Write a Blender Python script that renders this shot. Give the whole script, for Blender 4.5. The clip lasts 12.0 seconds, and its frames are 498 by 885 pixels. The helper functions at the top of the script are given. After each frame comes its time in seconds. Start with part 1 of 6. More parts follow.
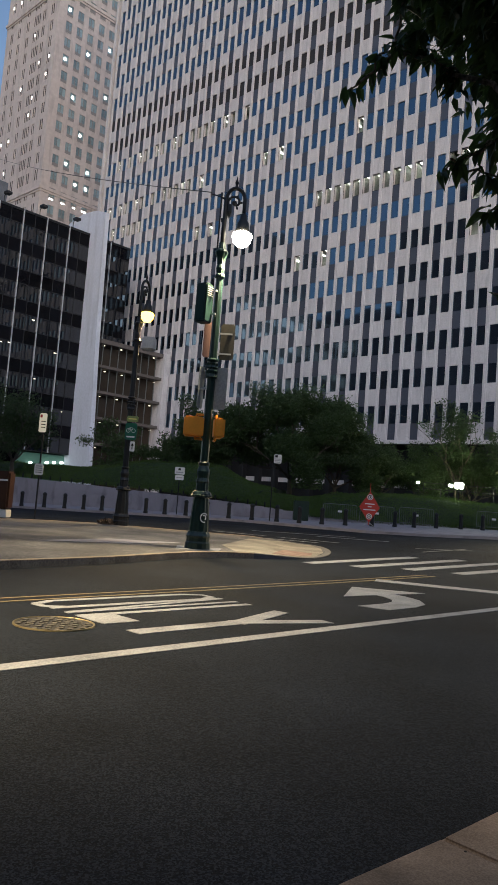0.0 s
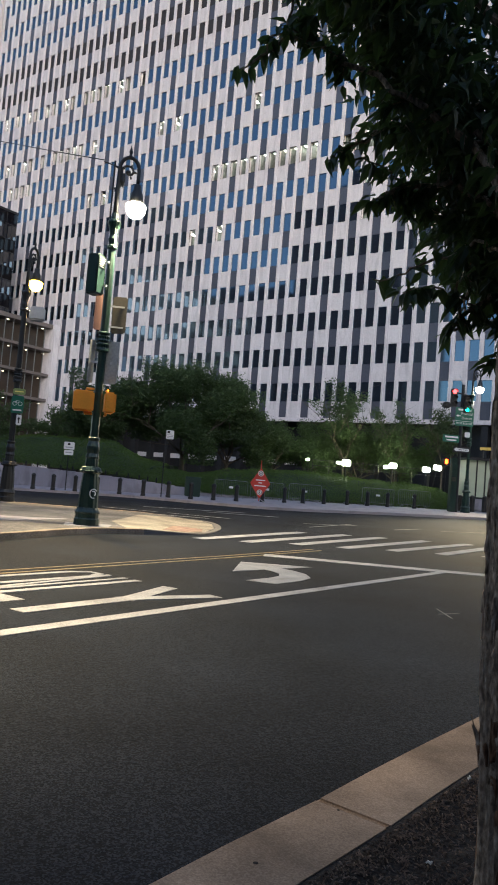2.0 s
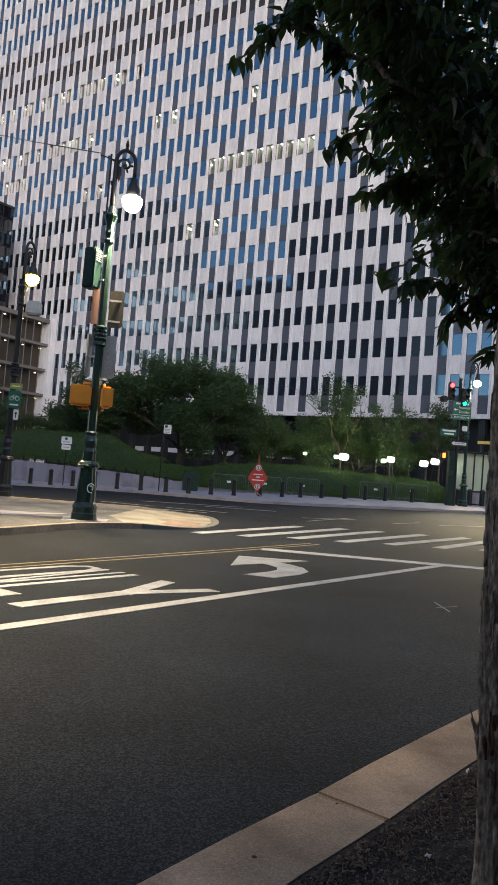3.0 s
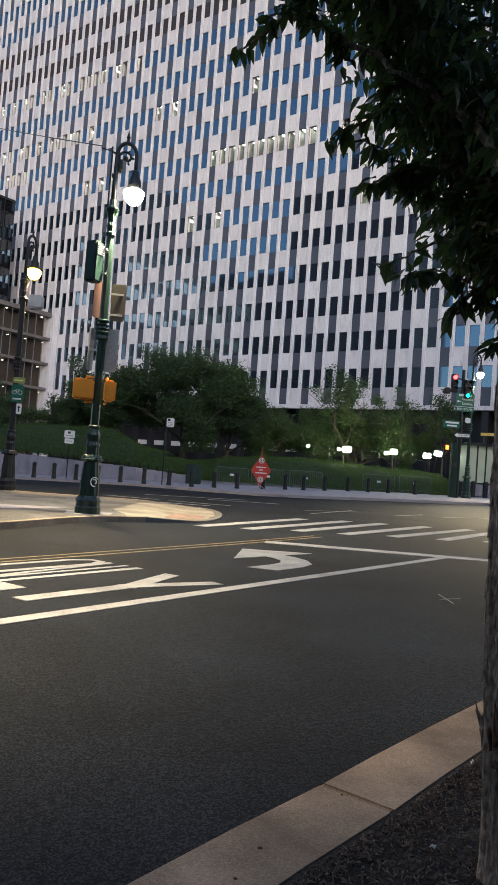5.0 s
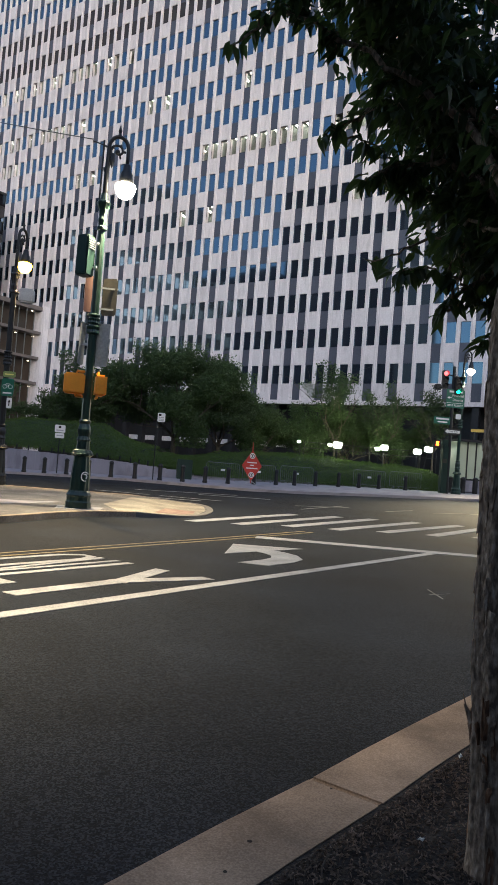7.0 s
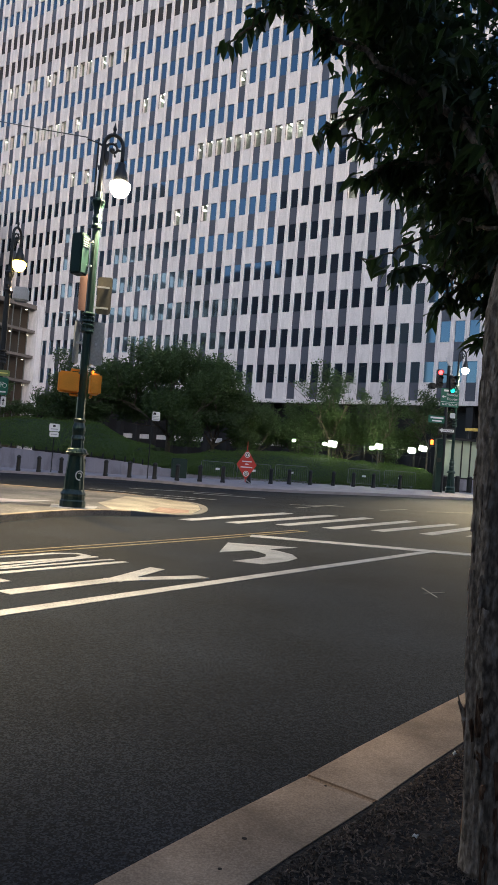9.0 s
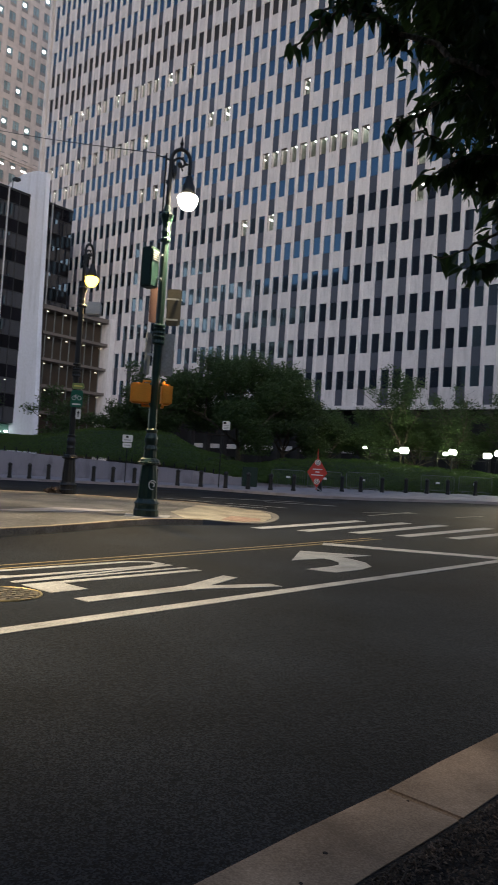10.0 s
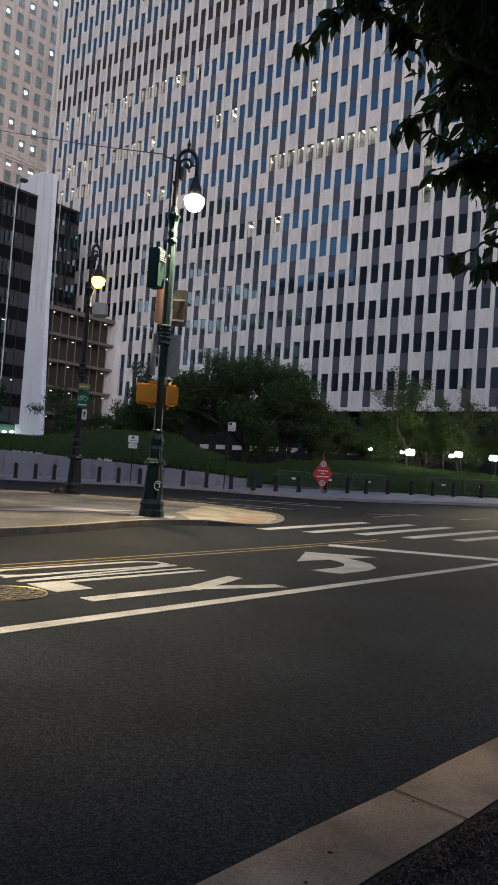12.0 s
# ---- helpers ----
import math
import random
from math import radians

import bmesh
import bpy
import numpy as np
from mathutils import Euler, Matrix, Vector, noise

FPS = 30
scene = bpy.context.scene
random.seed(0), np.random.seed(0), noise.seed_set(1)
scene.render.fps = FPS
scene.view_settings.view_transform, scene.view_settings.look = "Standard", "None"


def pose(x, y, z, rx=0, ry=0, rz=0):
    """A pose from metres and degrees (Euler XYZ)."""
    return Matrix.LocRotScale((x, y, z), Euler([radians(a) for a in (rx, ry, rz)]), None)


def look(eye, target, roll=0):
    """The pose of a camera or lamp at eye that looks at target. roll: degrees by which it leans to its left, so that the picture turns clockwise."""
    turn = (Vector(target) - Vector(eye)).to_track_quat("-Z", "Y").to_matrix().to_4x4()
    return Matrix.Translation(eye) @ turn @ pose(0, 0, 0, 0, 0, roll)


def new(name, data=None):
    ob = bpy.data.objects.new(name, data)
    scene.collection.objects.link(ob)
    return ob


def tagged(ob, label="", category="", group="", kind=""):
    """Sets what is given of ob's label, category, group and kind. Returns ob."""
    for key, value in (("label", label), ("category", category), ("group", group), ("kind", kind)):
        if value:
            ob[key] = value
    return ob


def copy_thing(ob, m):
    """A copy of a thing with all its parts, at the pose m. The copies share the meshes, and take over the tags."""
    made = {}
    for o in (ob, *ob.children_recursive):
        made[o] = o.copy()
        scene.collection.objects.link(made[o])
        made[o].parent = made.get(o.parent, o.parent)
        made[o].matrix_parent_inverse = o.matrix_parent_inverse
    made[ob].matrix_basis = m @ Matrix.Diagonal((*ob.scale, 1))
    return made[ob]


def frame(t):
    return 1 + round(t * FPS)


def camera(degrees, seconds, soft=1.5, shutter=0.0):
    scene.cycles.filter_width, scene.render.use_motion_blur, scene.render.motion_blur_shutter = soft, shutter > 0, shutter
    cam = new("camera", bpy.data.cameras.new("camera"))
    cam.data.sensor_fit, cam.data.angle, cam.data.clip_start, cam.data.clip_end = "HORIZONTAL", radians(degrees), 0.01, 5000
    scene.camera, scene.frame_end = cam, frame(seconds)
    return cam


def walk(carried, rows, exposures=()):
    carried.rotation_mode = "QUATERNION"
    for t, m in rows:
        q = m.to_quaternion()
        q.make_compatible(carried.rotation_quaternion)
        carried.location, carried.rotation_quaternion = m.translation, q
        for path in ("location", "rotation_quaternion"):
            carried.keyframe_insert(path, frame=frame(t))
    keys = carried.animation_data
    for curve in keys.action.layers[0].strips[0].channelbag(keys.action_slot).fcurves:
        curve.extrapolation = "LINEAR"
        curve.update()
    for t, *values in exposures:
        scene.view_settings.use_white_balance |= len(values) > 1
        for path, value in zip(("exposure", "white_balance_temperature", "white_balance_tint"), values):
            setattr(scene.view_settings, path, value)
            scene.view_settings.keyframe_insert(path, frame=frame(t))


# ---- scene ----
FOV = 37.3
cam = camera(FOV, 12.0, 1.5, 0.7)
# seconds, place, turn
PATH = [
    (0.0, -0.000, 0.000, 1.300, 94.545, -4.491, -0.345),
    (0.5, 0.001, -0.008, 1.305, 94.554, -4.609, -0.977),
    (1.0, 0.003, -0.035, 1.318, 93.871, -4.872, -4.010),
    (1.5, 0.015, -0.021, 1.310, 93.670, -4.915, -6.598),
    (2.0, 0.019, -0.028, 1.309, 93.347, -4.687, -8.713),
    (2.5, 0.020, -0.022, 1.305, 93.000, -4.651, -9.048),
    (3.0, 0.022, -0.012, 1.305, 92.923, -4.546, -8.892),
    (5.0, 0.019, -0.011, 1.306, 92.352, -4.265, -8.658),
    (5.5, 0.018, -0.016, 1.305, 92.210, -4.308, -8.747),
    (6.0, 0.017, -0.012, 1.305, 92.121, -4.360, -8.843),
    (6.5, 0.017, -0.016, 1.308, 92.052, -4.397, -9.105),
    (7.0, 0.017, -0.017, 1.307, 92.041, -4.480, -9.367),
    (9.0, 0.017, -0.019, 1.304, 91.990, -4.474, -9.776),
    (9.5, 0.023, 0.014, 1.285, 92.069, -4.177, -8.235),
    (10.0, 0.010, 0.014, 1.294, 92.250, -3.773, -4.310),
    (10.5, 0.009, 0.017, 1.285, 92.421, -3.681, -3.702),
    (11.0, 0.009, 0.012, 1.285, 92.385, -3.711, -3.933),
    (11.5, 0.010, 0.012, 1.288, 92.303, -3.917, -4.144),
    (12.0, 0.008, 0.014, 1.285, 92.326, -4.024, -3.891),
]
walk(cam, [(r[0], pose(*r[1:])) for r in PATH], exposures=[(0.0, 0.0, 6250, 10), (0.6, 0.02, 6250, 10), (1.2, 0.40, 6250, 10), (2.0, 0.72, 6250, 10), (9.2, 0.74, 6250, 10), (9.6, 0.70, 6250, 10), (10.0, 0.04, 6250, 10), (10.6, 0.10, 6250, 10), (12.0, 0.10, 6250, 10)])
# ---- light ----
world = bpy.data.worlds.new("dusk")
scene.world = world
world.use_nodes = True
wn = world.node_tree.nodes
sky = wn.new("ShaderNodeTexSky")
sky.sky_type = "NISHITA"
sky.sun_disc = False
sky.sun_elevation = radians(24.0)
sky.sun_rotation = radians(175.0)
wn["Background"].inputs["Strength"].default_value = 0.15
world.node_tree.links.new(sky.outputs["Color"], wn["Background"].inputs["Color"])
sun_data = bpy.data.lights.new("low_sun", "SUN")
sun_data.energy, sun_data.angle, sun_data.color = 0.5, radians(16), (1.0, 0.95, 0.96)
sun = new("low_sun", sun_data)
sun.matrix_world = look((8, -90, 24), (0, 0, 0))


def lamp_light(name, place, watts, colour, radius=0.12, cone=0.0, aim=None, blend=0.75):
    """A bare lamp, or a hooded one that shines down within a cone."""
    data = bpy.data.lights.new(name, "SPOT" if cone else "POINT")
    if cone:
        data.spot_size, data.spot_blend = radians(cone), blend
    data.energy, data.color, data.shadow_soft_size = watts, colour, radius
    ob = new(name, data)
    ob.matrix_world = look(place, aim or (place[0], place[1] + 0.01, 0))
    return ob


lamp_light("street_light", (-0.55, 17.05, 7.2), 3700, (1.0, 0.8, 0.48), 0.12, 120)
lamp_light("street_light", (-3.9, 25.7, 7.2), 2900, (1.0, 0.70, 0.30), 0.12, 166)
lamp_light("street_light", (19.75, 41.2, 7.7), 2300, (1.0, 0.82, 0.5), 0.12, 104, (16.8, 36.5, 0), 1.0)
# added lamp out of view on the right, warms the far roadway
lamp_light("street_light", (21.6, 35.2, 7.6), 15000, (1.0, 0.80, 0.46), 0.12, 80, (16.0, 29.6, 0), 1.0)
# added lamp out of view on the left, makes the lane's warm pool
lamp_light("street_light", (-6.55, 6.66, 7.2), 9000, (1.0, 0.76, 0.42), 0.12, 62, (-2.5, 6.8, 0), 1.0)


# ---- materials ----
def material(name, base, rough=0.7, metal=0.0, vary=0.15, scale=3.0, fine=40.0, bump=0.15, spec=0.5,
             island=0.0, tint=None, emit=None, strength=0.0, trans=0.0, coat=0.0, ior=1.5):
    """A surface with a coarse and a fine variation of its colour and roughness, and a fine relief."""
    m = bpy.data.materials.new(name)
    m.use_nodes = True
    nt = m.node_tree
    b = nt.nodes["Principled BSDF"]
    b.inputs["Roughness"].default_value = rough
    b.inputs["Metallic"].default_value = metal
    b.inputs["Specular IOR Level"].default_value = spec
    b.inputs["Transmission Weight"].default_value = trans
    b.inputs["Coat Weight"].default_value = coat
    b.inputs["IOR"].default_value = ior
    co = nt.nodes.new("ShaderNodeNewGeometry")
    n1, n2 = nt.nodes.new("ShaderNodeTexNoise"), nt.nodes.new("ShaderNodeTexNoise")
    n1.inputs["Scale"].default_value, n1.inputs["Detail"].default_value = scale, 5
    n2.inputs["Scale"].default_value, n2.inputs["Detail"].default_value = fine, 3
    for n in (n1, n2):
        nt.links.new(co.outputs["Position"], n.inputs["Vector"])
    mix = nt.nodes.new("ShaderNodeMath")
    mix.operation = "ADD"
    nt.links.new(n1.outputs["Fac"], mix.inputs[0])
    nt.links.new(n2.outputs["Fac"], mix.inputs[1])
    ramp = nt.nodes.new("ShaderNodeMapRange")
    ramp.inputs["From Min"].default_value, ramp.inputs["From Max"].default_value = 0.6, 1.4
    ramp.inputs["To Min"].default_value, ramp.inputs["To Max"].default_value = 1 - vary * 1.6, 1 + vary * 1.6
    nt.links.new(mix.outputs[0], ramp.inputs["Value"])
    last = ramp.outputs["Result"]
    if island:
        for source in (co.outputs["Random Per Island"], nt.nodes.new("ShaderNodeObjectInfo").outputs["Random"]):
            r2, mul = nt.nodes.new("ShaderNodeMapRange"), nt.nodes.new("ShaderNodeMath")
            r2.inputs["To Min"].default_value, r2.inputs["To Max"].default_value = 1 - island, 1 + island
            mul.operation = "MULTIPLY"
            nt.links.new(source, r2.inputs["Value"])
            nt.links.new(last, mul.inputs[0])
            nt.links.new(r2.outputs["Result"], mul.inputs[1])
            last = mul.outputs[0]
    hue = nt.nodes.new("ShaderNodeMix")
    hue.data_type = "RGBA"
    hue.inputs["A"].default_value = (*base, 1)
    hue.inputs["B"].default_value = (*(tint or base), 1)
    nt.links.new(n1.outputs["Fac"], hue.inputs["Factor"])
    scaled = nt.nodes.new("ShaderNodeVectorMath")
    scaled.operation = "SCALE"
    nt.links.new(hue.outputs["Result"], scaled.inputs[0])
    nt.links.new(last, scaled.inputs["Scale"])
    nt.links.new(scaled.outputs["Vector"], b.inputs["Base Color"])
    if bump:
        bp = nt.nodes.new("ShaderNodeBump")
        bp.inputs["Strength"].default_value, bp.inputs["Distance"].default_value = bump, 0.02
        nt.links.new(n2.outputs["Fac"], bp.inputs["Height"])
        nt.links.new(bp.outputs["Normal"], b.inputs["Normal"])
    if emit:
        b.inputs["Emission Color"].default_value = (*emit, 1)
        b.inputs["Emission Strength"].default_value = strength
    return m


M = {
    "paving": material("concrete paving", (0.165, 0.155, 0.15), 0.85, vary=0.18, scale=0.8, fine=25, bump=0.25, tint=(0.11, 0.107, 0.108)),
    "kerb_brown": material("worn brown kerb stone", (0.36, 0.26, 0.175), 0.85, vary=0.35, scale=2.2, fine=30, bump=0.5, tint=(0.26, 0.22, 0.18), island=0.12),
    "paint": material("road paint", (0.34, 0.35, 0.375), 0.8, vary=0.34, scale=2.5, fine=55, bump=0.3, tint=(0.24, 0.25, 0.27), spec=0.2),
    "yellow": material("yellow road paint", (0.18, 0.13, 0.06), 0.7, vary=0.2, scale=3, fine=45, bump=0.3),
    "red_pad": material("red tactile paving", (0.24, 0.11, 0.085), 0.85, vary=0.3, scale=3, fine=50, tint=(0.25, 0.20, 0.165)),
    "white_panel": material("white precast panel", (0.69, 0.64, 0.65), 0.75, vary=0.09, scale=0.5, fine=6, bump=0.1, tint=(0.6, 0.57, 0.57), island=0.045),
    "spandrel": material("dark spandrel panel", (0.058, 0.064, 0.086), 0.4, vary=0.12, scale=0.4, fine=5, bump=0.0, island=0.12),
    "glass": material("window glass", (0.012, 0.013, 0.017), 0.04, vary=0.1, scale=0.3, fine=3, bump=0.0, spec=0.5, island=0.25, ior=2.8),
    "tower_glass": material("pale tower glass", (0.24, 0.31, 0.33), 0.12, vary=0.2, scale=0.3, fine=3, bump=0.0, island=0.3, ior=1.7),
    "gallery_lamp": material("small gallery lamp", (0.9, 0.85, 0.7), 0.5, vary=0, bump=0, emit=(1.0, 0.85, 0.6), strength=2.2),
    "worn_paint": material("worn road paint", (0.26, 0.26, 0.26), 0.8, vary=0.35, scale=4, fine=30, bump=0.3, tint=(0.14, 0.14, 0.14)),
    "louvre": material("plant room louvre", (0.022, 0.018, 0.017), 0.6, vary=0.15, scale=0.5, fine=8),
    "office": material("office interior", (0.26, 0.28, 0.25), 0.9, vary=0.3, scale=0.6, fine=3, emit=(0.75, 0.78, 0.6), strength=0.0),
    "tube": material("fluorescent tube", (0.9, 0.9, 0.85), 0.5, vary=0, bump=0, emit=(1.0, 0.98, 0.88), strength=15.0),
    "black_glass": material("black curtain glass", (0.004, 0.005, 0.009), 0.02, vary=0.1, bump=0.0, spec=0.5, island=0.5, ior=1.75),
    "black_panel": material("black spandrel glass", (0.003, 0.003, 0.005), 0.07, vary=0.1, bump=0.0, spec=0.14, island=0.5),
    "alu": material("pale aluminium mullion", (0.6, 0.6, 0.63), 0.45, metal=0.4, vary=0.06, bump=0.0),
    "dark_metal": material("dark metal frame", (0.03, 0.03, 0.033), 0.45, metal=0.5, vary=0.12, bump=0.05),
    "slab": material("pale stone slab", (0.68, 0.7, 0.78), 0.7, vary=0.07, scale=0.25, fine=3, bump=0.05, tint=(0.6, 0.62, 0.72)),
    "limestone": material("pink-grey limestone", (0.62, 0.53, 0.5), 0.85, vary=0.09, scale=0.15, fine=1.2, bump=0.2, tint=(0.53, 0.47, 0.45)),
    "street_brick": material("dark street brick", (0.075, 0.075, 0.085), 0.85, vary=0.15, scale=0.4, fine=6),
    "bronze": material("bronze concrete frame", (0.13, 0.11, 0.1), 0.8, vary=0.15, scale=0.4, fine=6),
    "granite": material("grey granite", (0.32, 0.30, 0.335), 0.75, vary=0.12, scale=1.2, fine=30, bump=0.15, tint=(0.26, 0.245, 0.28)),
    "soil": material("grassy bank", (0.02, 0.04, 0.014), 0.95, vary=0.3, scale=0.7, fine=12, bump=0.6),
    "mulch": material("dark mulch", (0.027, 0.018, 0.0125), 0.95, vary=0.4, scale=6, fine=60, bump=0.9, tint=(0.02, 0.016, 0.015)),
    "chip": material("wood chip", (0.16, 0.115, 0.088), 0.9, vary=0.2, scale=9, fine=80, bump=0.2, island=0.75),
    "far_bark": material("far bark", (0.08, 0.065, 0.05), 0.9, vary=0.3, scale=2, fine=10, bump=0.4),
    "iron": material("dark green cast iron", (0.007, 0.03, 0.022), 0.42, metal=0.1, vary=0.2, scale=3, fine=30, bump=0.15, coat=0.2),
    "iron_black": material("black painted iron", (0.015, 0.016, 0.018), 0.45, metal=0.2, vary=0.15, scale=3, fine=30, bump=0.1),
    "orange": material("orange signal housing", (0.85, 0.34, 0.03), 0.5, vary=0.08, scale=4, fine=30, bump=0.05),
    "steel": material("galvanised steel", (0.42, 0.43, 0.44), 0.5, metal=0.6, vary=0.15, scale=5, fine=40, bump=0.05),
    "sign_white": material("white sign face", (0.75, 0.75, 0.74), 0.5, vary=0.05, scale=4, fine=30, bump=0.0),
    "sign_back": material("unpainted sign back", (0.062, 0.055, 0.042), 0.5, metal=0.3, vary=0.15, scale=3, fine=20, bump=0.05),
    "sign_green": material("green sign face", (0.008, 0.12, 0.075), 0.45, vary=0.06, scale=4, fine=30, bump=0.0),
    "sign_yellow": material("yellow sign face", (0.75, 0.68, 0.2), 0.5, vary=0.05, scale=4, fine=30, bump=0.0),
    "sign_red": material("orange-red warning sign", (0.5, 0.045, 0.03), 0.5, vary=0.08, scale=4, fine=30, bump=0.0),
    "sign_black": material("black sign print", (0.015, 0.015, 0.015), 0.5, vary=0.05, bump=0.0),
    "bulb": material("lit lamp glass", (0.9, 0.85, 0.7), 0.4, vary=0, bump=0, emit=(1.0, 0.86, 0.6), strength=26),
    "bulb_amber": material("lit amber lamp glass", (0.9, 0.7, 0.3), 0.4, vary=0, bump=0, emit=(1.0, 0.62, 0.07), strength=9.0),
    "flood": material("lit floodlight lens", (0.9, 0.9, 0.8), 0.4, vary=0, bump=0, emit=(0.95, 1.0, 0.72), strength=30),
    "red_lens": material("lit red lens", (0.6, 0.02, 0.03), 0.4, vary=0, bump=0, emit=(1.0, 0.03, 0.03), strength=9),
    "green_lens": material("lit green lens", (0.02, 0.6, 0.4), 0.4, vary=0, bump=0, emit=(0.02, 1.0, 0.55), strength=2.2),
    "hand_lens": material("lit orange hand lens", (0.6, 0.1, 0.02), 0.4, vary=0, bump=0, emit=(1.0, 0.09, 0.01), strength=7),
    "booth_glass": material("lit booth wall", (0.4, 0.44, 0.34), 0.4, vary=0.08, scale=1.0, bump=0, emit=(0.62, 0.74, 0.40), strength=0.03),
    "green_glow": material("lit lobby glass", (0.06, 0.12, 0.10), 0.4, vary=0.1, bump=0, emit=(0.25, 0.6, 0.42), strength=0.08),
}



def grained(name, base, light, stretch, coarse, fine, rough, depth, spec=0.3, low=0.45, cells=False):
    """A stony or fibrous surface: sharp grains on slow stains, with relief."""
    m = bpy.data.materials.new(name)
    m.use_nodes = True
    nt = m.node_tree
    b = nt.nodes["Principled BSDF"]
    b.inputs["Specular IOR Level"].default_value = spec
    geo, mp = nt.nodes.new("ShaderNodeNewGeometry"), nt.nodes.new("ShaderNodeMapping")
    mp.inputs["Scale"].default_value = stretch
    nt.links.new(geo.outputs["Position"], mp.inputs["Vector"])
    outs = []
    for scale, detail in ((coarse, 6), (fine, 3), (fine * 0.23, 4)):
        n = nt.nodes.new("ShaderNodeTexNoise")
        n.inputs["Scale"].default_value, n.inputs["Detail"].default_value = scale, detail
        nt.links.new(mp.outputs["Vector"], n.inputs["Vector"])
        outs.append(n.outputs["Fac"])
    if cells:
        grain = nt.nodes.new("ShaderNodeTexVoronoi")
        grain.inputs["Scale"].default_value = fine
        nt.links.new(mp.outputs["Vector"], grain.inputs["Vector"])
        outs[1] = grain.outputs["Color"]
    ramp = nt.nodes.new("ShaderNodeValToRGB")
    ramp.color_ramp.elements[0].position, ramp.color_ramp.elements[0].color = 0.38, (*[c * low for c in base], 1)
    ramp.color_ramp.elements[1].position, ramp.color_ramp.elements[1].color = 0.74, (*light, 1)
    mid = ramp.color_ramp.elements.new(0.54)
    mid.color = (*base, 1)
    nt.links.new(outs[1], ramp.inputs["Fac"])
    stain = nt.nodes.new("ShaderNodeMapRange")
    stain.inputs["From Min"].default_value, stain.inputs["From Max"].default_value = 0.32, 0.68
    stain.inputs["To Min"].default_value, stain.inputs["To Max"].default_value = 0.62, 1.35
    nt.links.new(outs[0], stain.inputs["Value"])
    sc = nt.nodes.new("ShaderNodeVectorMath")
    sc.operation = "SCALE"
    nt.links.new(ramp.outputs["Color"], sc.inputs[0])
    nt.links.new(stain.outputs["Result"], sc.inputs["Scale"])
    nt.links.new(sc.outputs["Vector"], b.inputs["Base Color"])
    rr = nt.nodes.new("ShaderNodeMapRange")
    rr.inputs["To Min"].default_value, rr.inputs["To Max"].default_value = rough - 0.15, rough + 0.15
    nt.links.new(outs[2], rr.inputs["Value"])
    nt.links.new(rr.outputs["Result"], b.inputs["Roughness"])
    add = nt.nodes.new("ShaderNodeMath")
    add.operation = "ADD"
    nt.links.new(outs[1], add.inputs[0])
    nt.links.new(outs[2], add.inputs[1])
    bp = nt.nodes.new("ShaderNodeBump")
    bp.inputs["Strength"].default_value, bp.inputs["Distance"].default_value = 0.9, depth
    nt.links.new(add.outputs[0], bp.inputs["Height"])
    nt.links.new(bp.outputs["Normal"], b.inputs["Normal"])
    return m


M["asphalt"] = grained("worn asphalt", (0.0112, 0.0150, 0.0245), (0.0250, 0.0315, 0.0440), (1, 1, 1), 0.55, 135, 0.8, 0.004, 0.11, low=0.45, cells=True)
M["bark"] = grained("fissured grey-brown bark", (0.40, 0.295, 0.21), (0.64, 0.52, 0.41), (1, 1, 0.42), 9, 70, 0.9, 0.007)
bark_tree = M["bark"].node_tree
cells, cell_map = bark_tree.nodes.new("ShaderNodeTexVoronoi"), bark_tree.nodes.new("ShaderNodeMapping")
cells.feature = "DISTANCE_TO_EDGE"
cells.inputs["Scale"].default_value = 48
cell_map.inputs["Scale"].default_value = (1, 1, 0.33)
warp, warp_add = bark_tree.nodes.new("ShaderNodeTexNoise"), bark_tree.nodes.new("ShaderNodeVectorMath")
warp.inputs["Scale"].default_value = 14
warp_add.operation = "MULTIPLY_ADD"
warp_add.inputs[1].default_value = (0.05, 0.05, 0.05)
bark_geo = bark_tree.nodes.new("ShaderNodeNewGeometry")
bark_tree.links.new(bark_geo.outputs["Position"], warp.inputs["Vector"])
bark_tree.links.new(warp.outputs["Color"], warp_add.inputs[0])
bark_tree.links.new(bark_geo.outputs["Position"], warp_add.inputs[2])
bark_tree.links.new(warp_add.outputs["Vector"], cell_map.inputs["Vector"])
bark_tree.links.new(cell_map.outputs["Vector"], cells.inputs["Vector"])
crack = bark_tree.nodes.new("ShaderNodeMapRange")
crack.inputs["From Max"].default_value = 0.09
crack.inputs["To Min"].default_value = 0.85
bark_tree.links.new(cells.outputs["Distance"], crack.inputs["Value"])
bark_b = bark_tree.nodes["Principled BSDF"]
bark_mul = bark_tree.nodes.new("ShaderNodeVectorMath")
bark_mul.operation = "SCALE"
bark_tree.links.new(bark_b.inputs["Base Color"].links[0].from_socket, bark_mul.inputs[0])
bark_tree.links.new(crack.outputs["Result"], bark_mul.inputs["Scale"])
bark_tree.links.new(bark_mul.outputs["Vector"], bark_b.inputs["Base Color"])
bark_bump = bark_tree.nodes.new("ShaderNodeBump")
bark_bump.inputs["Strength"].default_value, bark_bump.inputs["Distance"].default_value = 0.35, 0.008
bark_tree.links.new(crack.outputs["Result"], bark_bump.inputs["Height"])
bark_tree.links.new(bark_b.inputs["Normal"].links[0].from_socket, bark_bump.inputs["Normal"])
bark_tree.links.new(bark_bump.outputs["Normal"], bark_b.inputs["Normal"])


